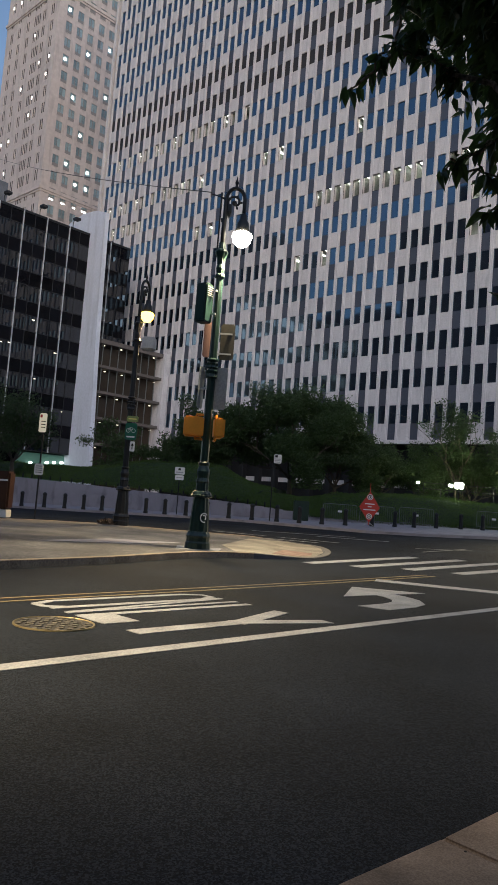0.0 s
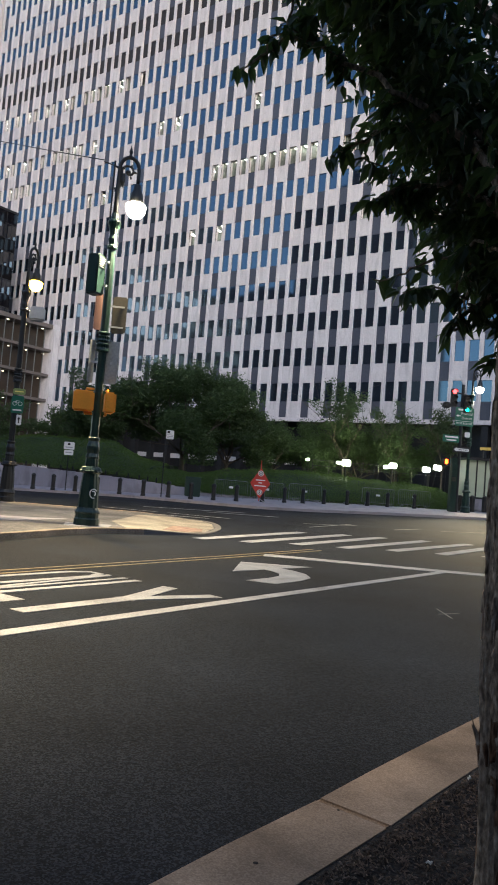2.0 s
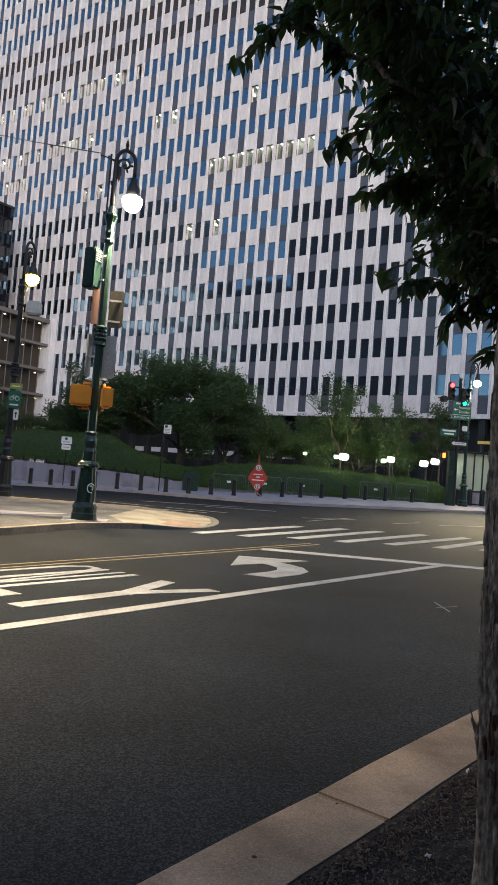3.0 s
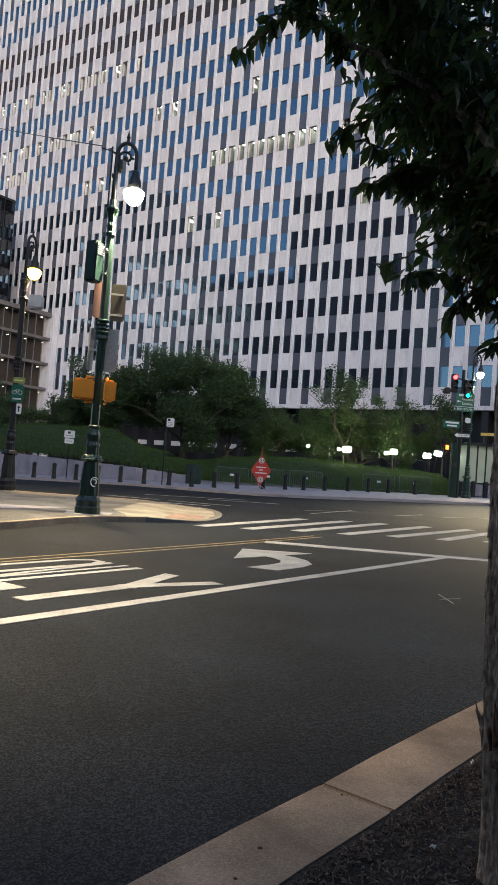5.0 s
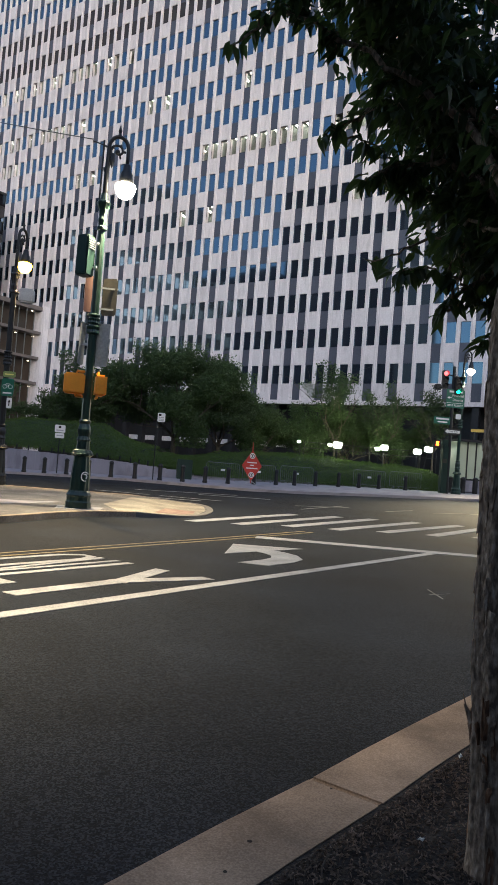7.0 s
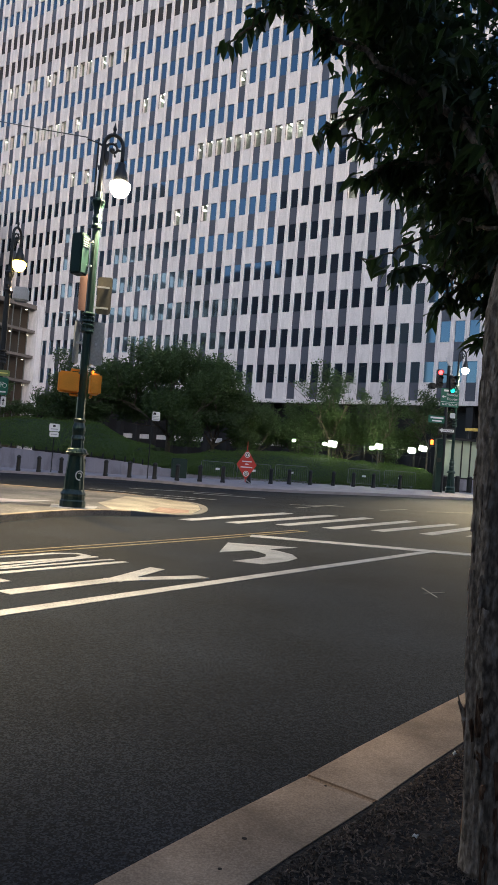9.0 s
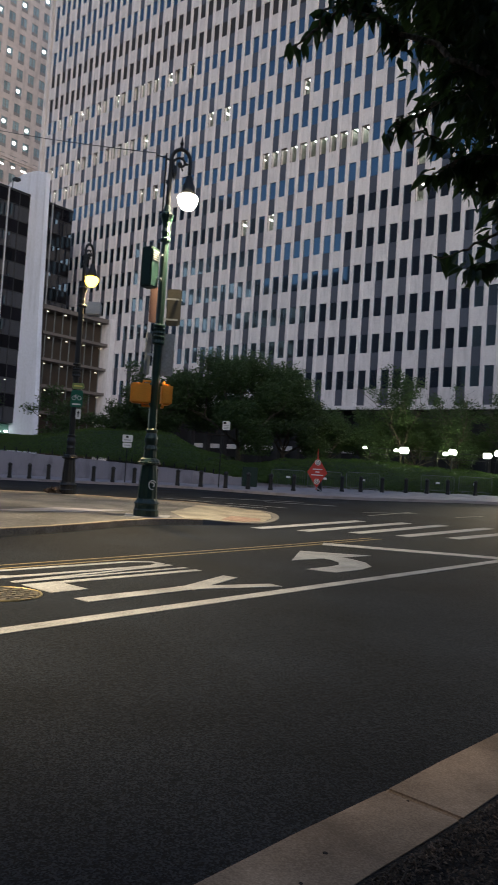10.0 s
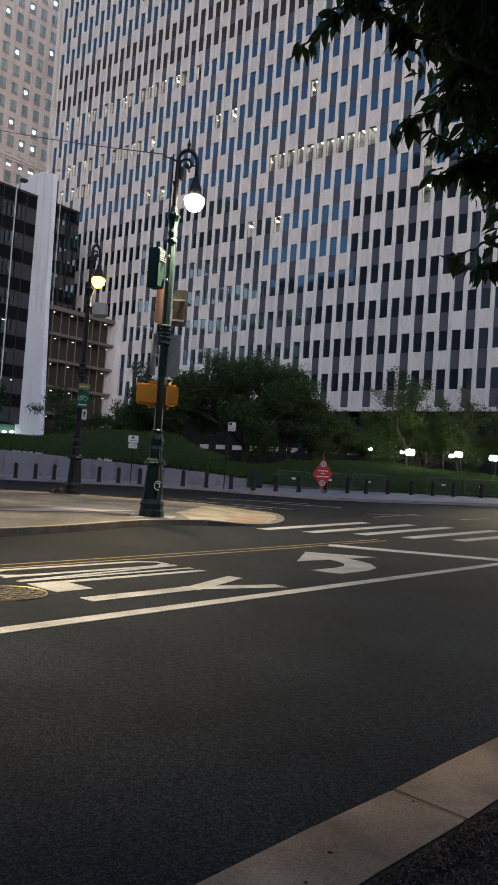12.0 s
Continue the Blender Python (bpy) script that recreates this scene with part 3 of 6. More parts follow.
def kerb_side(s):
    """The kerb's inner line at s metres along x + y."""
    for (ax, ay), (bx, by) in zip(INN, INN[1:]):
        if ax + ay <= s <= bx + by:
            k = (s - ax - ay) / (bx + by - ax - ay)
            return ax + (bx - ax) * k, ay + (by - ay) * k
    return INN[-1]


cols, rows_n = 126, 40
for i in range(cols + 1):
    s = -9.5 + 22.5 * i / cols
    ex, ey = kerb_side(s)
    for j in range(rows_n + 1):
        w = -0.02 + 2.6 * j / rows_n
        x, y = ex + w * 0.7, ey - w * 0.7
        bv.append((x, y, bed_edge(x, y, w)))
bf = [(i * (rows_n + 1) + j, (i + 1) * (rows_n + 1) + j, (i + 1) * (rows_n + 1) + j + 1, i * (rows_n + 1) + j + 1) for i in range(cols) for j in range(rows_n)]
bed = solid("tree_bed", bv, bf, ["mulch"])
tagged(bed, "dark bare mulch bed behind the kerb round a street tree", "tree bed", kind="structure")
cv, cf = [], []
rng = random.Random(5)
for _ in range(26000):
    s, w = rng.uniform(0.8, 6.2), 0.006 + rng.random() ** 1.4 * 1.5
    ex, ey = kerb_side(s)
    x, y = ex + w * 0.7 + 0.01, ey - w * 0.7 - 0.01
    ln, wd, a = rng.choice((0.5, 1, 1, 1.6)) * rng.uniform(0.005, 0.022), rng.uniform(0.0006, 0.0026), rng.uniform(0, 6.28)
    dx, dy, nx, ny = math.cos(a) * ln / 2, math.sin(a) * ln / 2, -math.sin(a) * wd, math.cos(a) * wd
    z = max(bed_edge(x, y, w), 0.151 if w < 0.015 else 0) + rng.uniform(0.001, 0.01)
    t1 = rng.uniform(-0.006, 0.006)
    n = len(cv)
    cv += [(x - dx - nx, y - dy - ny, z - t1), (x + dx - nx, y + dy - ny, z + t1), (x + dx + nx, y + dy + ny, z + t1), (x - dx + nx, y - dy + ny, z - t1), (x, y, z + 0.006)]
    cf += [(n, n + 1, n + 4), (n + 1, n + 2, n + 4), (n + 2, n + 3, n + 4), (n + 3, n, n + 4)]
tagged(solid("wood_chips", cv, cf, ["chip"]), "scattered brown wood chips on the mulch bed", "wood chips", kind="stuff")
pave2 = prism(bmesh.new(), [(kerb_side(-9.5)[0] + 1.75, kerb_side(-9.5)[1] - 1.75), (kerb_side(1)[0] + 1.75, kerb_side(1)[1] - 1.75), (kerb_side(8)[0] + 1.75, kerb_side(8)[1] - 1.75), (kerb_side(13)[0] + 1.75, kerb_side(13)[1] - 1.75), (26, 8), (16, -22), (-14, -22)], -0.1, 0.13)
tagged(part("pavement_2", pave2, "paving"), "plain concrete pavement beside the tree bed", "pavement", kind="structure")

# far pavement, granite wall and planted bank
FAR = [(-40.0, 52.0), (-22.0, 46.2), (-13.0, 42.8), (-8.0, 41.6), (-3.0, 40.3), (0.0, 38.8), (3.0, 36.0), (5.7, 34.2), (8.5, 34.2), (12.3, 35.3), (17.9, 35.9), (30.0, 33.0), (55.0, 22.0)]
far_in = inset(FAR, 0.2)
kerb3 = thing("kerb_3", (0, 0, 0), "grey stone kerb of the far pavement", "kerb", kind="structure")
for i in range(len(FAR) - 1):
    part("kerb_stone", prism(bmesh.new(), [FAR[i], FAR[i + 1], far_in[i + 1], far_in[i]], lambda x, y: ground_z(x, y) - 0.1, lambda x, y: ground_z(x, y) + 0.13), "granite", kerb3)
marking("kerb_paint", stripe((9.03, 34.47), (10.77, 34.98), 0.18), "paint", "white painted strip on the far kerb", 0.138)
bm = bmesh.new()
deep = inset(FAR, 16.0)
for i in range(len(FAR) - 1):
    prism(bm, [far_in[i], far_in[i + 1], deep[i + 1], deep[i]], lambda x, y: ground_z(x, y) - 0.1, lambda x, y: ground_z(x, y) + 0.12)
tagged(part("pavement_3", bm, "granite"), "pale grey granite pavement across the street", "pavement", kind="structure")
WALL = [(-30.0, 60.0), (-18.0, 55.0), (-13.5, 52.4), (-8.5, 50.6), (-4.0, 47.6), (0.0, 45.2), (3.0, 45.3), (5.0, 45.8), (9.0, 46.4), (14.0, 46.8), (18.0, 46.2), (21.0, 45.4)]
WTOP = [1.9, 1.75, 1.62, 1.45, 1.28, 1.1, 0.85, 0.66, 0.66, 0.72, 0.8, 0.85]
wall_back = inset(WALL, 0.4)
gwall = thing("planter_wall", (0, 0, 0), "low pale granite retaining wall below the hedge", "retaining wall", kind="structure")
for i in range(len(WALL) - 1):
    steps = 5
    for s in range(steps):
        a, b = [tuple(Vector(WALL[i]).lerp(Vector(WALL[i + 1]), (s + e) / steps)) for e in (0, 0.994)]
        c, e2 = [tuple(Vector(wall_back[i]).lerp(Vector(wall_back[i + 1]), (s + e) / steps)) for e in (0, 0.994)]
        h = WTOP[i] + (WTOP[i + 1] - WTOP[i]) * s / steps
        if i < 3:
            g0 = ground_z(*a) + 0.1
            for q in range(3):
                z0, z1 = g0 + (h - g0) * q / 3, g0 + (h - g0) * (q + 1) / 3 - (0.05 if q < 2 else 0)
                part("granite_block", prism(bmesh.new(), [a, b, e2, c], z0, z1), "granite", gwall)
            f0, f1 = [tuple(Vector(m).lerp(Vector(n), 0.12)) for m, n in ((a, c), (b, e2))]
            g1, g2 = [tuple(Vector(m).lerp(Vector(n), 0.9)) for m, n in ((b, e2), (a, c))]
            part("wall_core", prism(bmesh.new(), [f0, f1, g1, g2], g0 - 0.1, h - 0.05), "granite", gwall)
        else:
            part("granite_block", prism(bmesh.new(), [a, b, e2, c], lambda x, y: ground_z(x, y) + 0.1, h), "granite", gwall)


def bank_z(x, y):
    """The planted bank behind the granite wall."""
    best, top = 1e9, 1.0
    for (p, q), (h0, h1) in zip(zip(WALL, WALL[1:]), zip(WTOP, WTOP[1:])):
        a, b = Vector(p), Vector(q)
        k = min(max((Vector((x, y)) - a).dot(b - a) / (b - a).length_squared, 0), 1)
        dd = (Vector((x, y)) - a.lerp(b, k)).length
        if dd < best:
            best, top = dd, h0 + (h1 - h0) * k
    k1, k2 = min(max((x + 2.0) / 3.4, 0), 1), min(max((x - 4.6) / 2.6, 0), 1)
    rise = 1.2 + 1.1 * min(max((x + 13) / 5, 0), 1) - 1.25 * k1 * k1 * (3 - 2 * k1) + 0.3 * k2 * k2 * (3 - 2 * k2)
    rise += 0.55 * math.exp(-((x - 12) / 6.5) ** 2)
    k = min(best / 7.0, 1)
    return top - 0.05 + rise * (k * (2 - k)) + 0.25 * noise.noise((x * 0.5, y * 0.5, 1)) * k


nb, mb = 110, 22
fine_wall = []
for i in range(nb + 1):
    f = i / nb * (len(WALL) - 1)
    j = min(int(f), len(WALL) - 2)
    fine_wall.append(tuple(Vector(WALL[j]).lerp(Vector(WALL[j + 1]), f - j)))
vv = []
for p in inset(fine_wall, 0.42):
    way = Vector((0.12, 1.0)).normalized()
    for j in range(mb + 1):
        q = Vector(p) + way * (16.0 * (j / mb) ** 1.3)
        vv.append((q.x, q.y, bank_z(q.x, q.y)))
ff = [(i * (mb + 1) + j, (i + 1) * (mb + 1) + j, (i + 1) * (mb + 1) + j + 1, i * (mb + 1) + j + 1) for i in range(nb) for j in range(mb)]
bank = solid("planted_bank", vv, ff, ["soil"])
tagged(bank, "dark green planted bank behind the granite wall", "bank", kind="structure")


def leaf_cloud(name, count, place, size, mat, seed, parent=None, droop=0.0):
    """Small folded leaves, four triangles each, at places given by a function of a random generator."""
    r = random.Random(seed)
    v, f = [], []
    for _ in range(count):
        c = Vector(place(r))
        way = Vector((r.gauss(0, 1), r.gauss(0, 1), r.gauss(0, 0.7) - droop)).normalized()
        side = way.cross(Vector((r.gauss(0, 1), r.gauss(0, 1), r.gauss(0, 1)))).normalized()
        up = way.cross(side) * 0.18
        ln = size * r.uniform(0.6, 1.3)
        wd = ln * r.uniform(0.22, 0.34)
        n = len(v)
        v += [tuple(c), tuple(c + way * ln * 0.45 + side * wd + up * ln), tuple(c + way * ln), tuple(c + way * ln * 0.45 - side * wd + up * ln), tuple(c + way * ln * 0.5)]
        f += [(n, n + 1, n + 4), (n + 1, n + 2, n + 4), (n + 2, n + 3, n + 4), (n + 3, n, n + 4)]
    return solid(name, v, f, [mat], parent)


def on_bank(r):
    i = r.randrange(nb)
    p = Vector(fine_wall[i]).lerp(Vector(fine_wall[i + 1]), r.random()) + Vector((0.1, 0.9)) * ((0.35 if fine_wall[i][0] < 4 else -0.12) + 11 * r.random() ** 1.6)
    return p.x, p.y, bank_z(p.x, p.y) + r.uniform(-0.02, 0.12) * (1 + 0.8 * noise.noise((p.x * 0.9, p.y * 0.9, 7)))


tagged(leaf_cloud("hedge", 150000, on_bank, 0.085, "hedge", 3), "dense clipped dark green hedge on the bank", "hedge", kind="stuff")

# ---- the great chequered office block ----
office = thing("office_tower", (0, 0, 0), "huge white office block with a chequered grid of dark windows", "office building")
office.matrix_basis = BLOCK
FV, H, W0, U0, Z0, WIN = 73.0, 4.17, 1.4975, 35.86, 13.74, 2.16
DARK = 1.06
C0, C1, K1 = -18, 50, 22
TOP = Z0 + K1 * H + 1.2
LIT = {5: (2, 16, 19), 6: (2,), 7: (2, 3, 4, 7, 8, 9, 10, 11, 12, 13, 14, 15, 16, 17, 31, 33), 8: (43, 44, 45, 46, 48), 9: (13, 22, 24, 33, 35, 36, 37, 38, 39, 41, 43, 44, 46, 47, 49),
       11: (27, 29, 30, 32, 33, 34, 35, 37, 38, 40, 41, 43, 44, 46, 48)}
panels, spans, far_glass, louvres, sills = Boxes(), Boxes(), Boxes(), Boxes(), Boxes()
near_panes, near_panels, pier_at = [], [], []
lit_rooms = []
for c in range(C0, C1 + 2):
    right = U0 + W0 * (c - 1)
    pier_at.append(right)
    if c == C1 + 1:
        break
    a, b = right + W0 - DARK, right + W0
    for k in range(0, K1 + 1):
        top = Z0 + k * H
        # window of this floor
        if k in LIT and c in LIT[k]:
            lit_rooms.append((a, b, top))
        elif k in (12, 13):
            louvres.add(a, b, FV + 0.10, FV + 0.2, top - WIN, top)
        elif k <= 6 and -8 <= c <= 34:
            near_panes.append((a, b, top))
        else:
            far_glass.add(a, b, FV + 0.10, FV + 0.14, top - WIN, top)
        # panel below the window: dark within a run, white between runs
        low = top - H if k else Z0 - H + 0.1
        if (c + k) % 2 == 0:
            spans.add(a, b, FV + 0.07, FV + 0.3, low, top - WIN)
        else:
            if 0 < k <= 8 and -8 <= c <= 50:
                near_panels.append((a, low))
            else:
                panels.add(a, b, FV - 0.03, FV + 0.5, low, top - WIN)
            sills.add(a, b, FV - 0.055, FV - 0.03, top - WIN - 0.07, top - WIN)
for z0, z1 in ((Z0 - H - 0.35, Z0 - H + 0.1), (TOP, TOP + 3)):
    Boxes().add(U0 + W0 * (C0 - 1), U0 + W0 * (C1 + 1), FV - 0.12, FV + 0.5, z0, z1).put("edge_band", "white_panel", office)
tagged(panels.put("precast_panel", "white_panel", office), kind="stuff")
tagged(sills.put("sill", "white_panel", office), kind="stuff")
pier_me = Boxes().add(0, W0 - DARK, FV - 0.06, FV + 0.5, Z0 - H + 0.1, TOP).put("pier", "white_panel", office)
rib_me = Boxes().add(0.19, 0.25, FV - 0.095, FV - 0.06, Z0 - H + 0.1, TOP).put("pier_rib", "white_panel", office)
pier_me.location = rib_me.location = (pier_at[0], 0, 0)
for right in pier_at[1:]:
    shared("pier", pier_me.data, office, Matrix.Translation((right, 0, 0)))
    shared("pier_rib", rib_me.data, office, Matrix.Translation((right, 0, 0)))
panel_me = Boxes().add(0, DARK, FV - 0.03, FV + 0.5, 0, H - WIN).put("precast_panel", "white_panel", office)
panel_me.location = (near_panels[0][0], 0, near_panels[0][1])
for a, low in near_panels[1:]:
    shared("precast_panel", panel_me.data, office, Matrix.Translation((a, 0, low)))
tagged(spans.put("spandrel", "spandrel", office), kind="stuff")
tagged(far_glass.put("window_glazing", "glass", office), kind="stuff")
tagged(louvres.put("plant_louvre", "louvre", office), kind="stuff")
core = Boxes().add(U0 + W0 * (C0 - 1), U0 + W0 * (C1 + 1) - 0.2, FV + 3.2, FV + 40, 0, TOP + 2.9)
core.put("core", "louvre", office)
edge_wall = Boxes().add(U0 + W0 * (C1 + 1) - 0.2, U0 + W0 * (C1 + 1) + 0.35, FV - 0.1, FV + 40, Z0 - H, TOP + 3)
edge_wall.put("end_wall", "white_panel", office)
base = Boxes().add(U0 + W0 * (C0 - 1), U0 + W0 * (C1 + 1), FV + 2.2, FV + 3.2, 0, Z0 - H)
base.put("ground_storey", "dark_metal", office)
# added pale strip in place of the white vehicles behind the hedge
Boxes().add(46, 82, FV + 2.08, FV + 2.18, 4.2, 4.8).put("lobby_band", "white_panel", office, "pale band on the ground storey, standing in for white vehicles")
for i in range(0, 36):
    Boxes().add(8 + i * 3.0, 8.7 + i * 3.0, FV + 0.2, FV + 0.9, 0, Z0 - H - 0.35).put("column", "dark_metal", office)
pane_me = bpy.data.meshes.new("pane")
pb = boxed(0, DARK, 0, 0.04, -WIN, 0)
pb.to_mesh(pane_me)
pb.free()
pane_me.materials.append(M["glass"])
frame_me = bpy.data.meshes.new("window_frame")
pb = boxed(0, DARK, -0.03, 0.0, -0.05, 0)
box(pb, 0, DARK, -0.03, 0.0, -WIN, -WIN + 0.06)
box(pb, 0, 0.04, -0.03, 0.0, -WIN + 0.06, -0.05)
box(pb, DARK - 0.04, DARK, -0.03, 0.0, -WIN + 0.06, -0.05)
pb.to_mesh(frame_me)
pb.free()
frame_me.materials.append(M["dark_metal"])
rng = random.Random(11)
for a, b, top in near_panes:
    tilt = Matrix.Rotation(rng.gauss(0, 0.006), 4, "Z") @ Matrix.Rotation(rng.gauss(0, 0.006), 4, "X")
    w = shared("window", pane_me, office, Matrix.Translation((a, FV + 0.10, top)) @ tilt)
for a, b, top in lit_rooms:
    w = shared("lit_window", frame_me, office, Matrix.Translation((a, FV + 0.10, top)))
# rooms behind the lit windows: a ceiling with rows of tubes, a back wall and two sides
room_me = bpy.data.meshes.new("office_room")
WIDE = DARK + 2.7
rb = bmesh.new()
for q in (((-0.2, 2.6, -3.0), (WIDE, 2.6, -3.0), (WIDE, 2.6, 0.3), (-0.2, 2.6, 0.3)), ((-0.2, 0, 0.3), (WIDE, 0, 0.3), (WIDE, 2.6, 0.3), (-0.2, 2.6, 0.3)),
          ((-0.2, 0, -3), (-0.2, 2.6, -3), (-0.2, 2.6, 0.3), (-0.2, 0, 0.3)), ((WIDE, 0, -3), (WIDE, 2.6, -3), (WIDE, 2.6, 0.3), (WIDE, 0, 0.3))):
    rb.faces.new([rb.verts.new(p) for p in q])
rb.to_mesh(room_me)
rb.free()
room_me.materials.append(M["office"])
tube_me = bpy.data.meshes.new("ceiling_tube")
rb = boxed(-0.09, 0.09, -0.42, 0.42, -0.05, 0.0)
rb.to_mesh(tube_me)
rb.free()
tube_me.materials.append(M["tube"])
for n, (a, b, top) in enumerate(lit_rooms):
    jog = 0.006 * (n % 9)
    shared("office_room", room_me, office, Matrix.Translation((a, FV + 0.3 + jog, top - jog)))
    for col in range(3):
        if col and any(abs(a + W0 * col - a2) < 0.1 and top == t2 for a2, b2, t2 in lit_rooms):
            break
        for deep_ in (0.65, 1.75):
            if rng.random() < 0.85:
                shared("ceiling_tube", tube_me, office, Matrix.Translation((a + 0.75 + W0 * col, FV + 0.3 + deep_, top + 0.2)))

# ---- black glass block with its pale slab ----
black = thing("glass_office", (0, 0, 0), "black glass office block with thin pale mullions and a white slab", "office building")
black.matrix_basis = BLOCK
BU, BZ = 92.85, 38.75
gl, sp, thin, pale = Boxes(), Boxes(), Boxes(), Boxes()
v0 = 48.45 - 3.65 * 8
bays = [v0 + 1.825 * i for i in range(30) if v0 + 1.825 * i < 67.5]
for i, v in enumerate(bays[:-1]):
    z = BZ
    while z > 7:
        if v > 41:
            for kind_, mat_, z0, z1, back in (("spandrel_pane", "black_panel", z - 1.9, z, 0.0), ("pane", "black_glass", z - 4.1, z - 1.9, 0.02)):
                pane = Boxes().add(0, 0.2, -0.9125, 0.9125, z0 - z, z1 - z).put(kind_, mat_, black)
                pane.matrix_basis = Matrix.Translation((BU + back, v + 0.9125, z)) @ Matrix.Rotation(rng.gauss(0, 0.007), 4, "Z") @ Matrix.Rotation(rng.gauss(0, 0.004), 4, "Y")
        else:
            sp.add(BU, BU + 0.2, v, v + 1.825, z - 1.9, z)
            gl.add(BU + 0.02, BU + 0.2, v, v + 1.825, z - 4.1, z - 1.9)
        z -= 4.1
    (pale if i % 2 == 0 else thin).add(BU - (0.22 if i % 2 == 0 else 0.07), BU, v - 0.045, v + 0.045, 5.9, BZ + 0.15)
for n in range(9):
    for dz in (0, 1.9):
        thin.add(BU - 0.05, BU, v0, bays[-1], BZ - 4.1 * n - dz - 0.05, BZ - 4.1 * n - dz + 0.05)
tagged(gl.put("pane", "black_glass", black), kind="stuff")
tagged(sp.put("spandrel_pane", "black_panel", black), kind="stuff")
thin.put("thin_mullion", "dark_metal", black)
pale.put("pale_mullion", "alu", black)
Boxes().add(BU + 0.2, BU + 30, v0, bays[-1], 5.9, BZ - 0.1).put("body", "louvre", black)
Boxes().add(BU - 0.1, BU + 30, v0, bays[-1] + 0.1, BZ - 0.1, BZ + 0.2).put("roof_edge", "dark_metal", black)
bm = bmesh.new()
pts = [(87.5, 0), (87.75, 6), (88.75, 22), (89.35, 41.5), (91.9, 42.3), (95, 42.5), (98.5, 41.8), (106, 38.5), (106, 0)]
lo, hi = [bm.verts.new((u, 59.25, z)) for u, z in pts], [bm.verts.new((u, 59.95, z)) for u, z in pts]
bm.faces.new(lo[::-1])
bm.faces.new(hi)
for i in range(len(pts)):
    bm.faces.new((lo[i], lo[(i + 1) % len(pts)], hi[(i + 1) % len(pts)], hi[i]))
bmesh.ops.recalc_face_normals(bm, faces=bm.faces)
part("pale_slab", bm, "slab", black, "tall pale slab wall with a curved top")
Boxes().add(BU + 1.0, BU + 1.2, v0, 51.5, 0.0, 5.7).put("lobby_wall", "black_panel", black)
Boxes().add(BU + 1.0, BU + 1.2, 51.5, bays[-1], 0.0, 5.7).put("lobby_glass", "green_glow", black, "lit greenish lobby glass")
for vv2, zz in ((53.64, 3.45), (56.21, 3.7), (57.39, 3.8), (58.6, 3.9)):
    part("lobby_light", lathe(bmesh.new(), [(0.10, -0.2), (0.28, -0.1), (0.28, 0.1), (0.1, 0.2)], 10), "lobby_lamp", black).matrix_basis = pose(BU + 0.6, vv2, zz + 0.8)
for n, (vv2, zz) in enumerate(((43.3, 28.2), (45.2, 28.3), (46.4, 20.1), (47.0, 20.0), (48.1, 20.15), (51.3, 24.0), (52.5, 15.9), (44.2, 16.0), (55.2, 20.1), (57.3, 11.9))):
    part("ceiling_light", boxed(BU - 0.012, BU + 0.03, vv2, vv2 + 0.25 + 0.1 * (n % 3), zz, zz + 0.1), "gallery_lamp", black)
for k, vv2 in enumerate((57.0, 60.5, 46.0, 51.5)):
    bm = tube(bmesh.new(), [(BU + 1.2, vv2, BZ), (BU + 1.2, vv2, BZ + 1.5), (BU + 0.6, vv2, BZ + 1.8)], 0.06, 6)
    box(bm, BU + 0.0, BU + 0.9, vv2 - 0.3, vv2 + 0.5, BZ + 1.6, BZ + 1.95)
    part("roof_lamp", bm, "dark_metal", black)

# ---- wing with open galleries between the two ----
wing = thing("gallery_wing", (0, 0, 0), "low bronze concrete wing with open galleries and small lights", "office building")
wing.matrix_basis = BLOCK
AU, AV0, AZ = 88.7, 60.2, 22.9
fr, bars, lg = Boxes(), Boxes(), Boxes()
for n in range(6):
    z = AZ - n * 3.75
    fr.add(AU - 0.15, AU + 6, AV0, 71.9, z - (0.62 if n == 0 else 0.4), z)
    for i in range(9):
        bars.add(AU + 0.1, AU + 0.22, AV0 + 0.5 + i * 1.4, AV0 + 0.58 + i * 1.4, z - 3.75, z - 0.4)
    for i in range(4):
        v = AV0 + 1.2 + i * 3.1 + 0.5 * (n % 2)
        lg.add(AU + 1.0, AU + 1.22, v, v + 0.22, z - 0.72, z - 0.62)
Boxes().add(AU - 0.6, AU + 5, 71.7, 72.7, 0, AZ + 0.1).put("end_pier", "white_panel", wing)
fr.put("frame", "bronze", wing)
bars.put("glazing_bar", "barrier", wing)
tagged(lg.put("gallery_light", "gallery_lamp", wing), kind="stuff")
Boxes().add(AU + 1.6, AU + 6, AV0 + 0.3, 71.7, 0, AZ - 0.76).put("inner_wall", "bronze_pane", wing)
Boxes().add(AU + 0.3, AU + 4.5, AV0 - 0.01, AV0 + 0.29, 0, AZ - 0.5).put("end_wall", "louvre", wing)

# ---- limestone tower behind ----
tower = thing("stone_tower", (0, 0, 0), "tall pinkish limestone tower with punched windows and cornices", "tower")
tower.matrix_basis = BLOCK
TU, TV, TH = 145.0, 78.8, 132.0
st, tg, lit2, slots, below = Boxes(), Boxes(), Boxes(), Boxes(), Boxes()


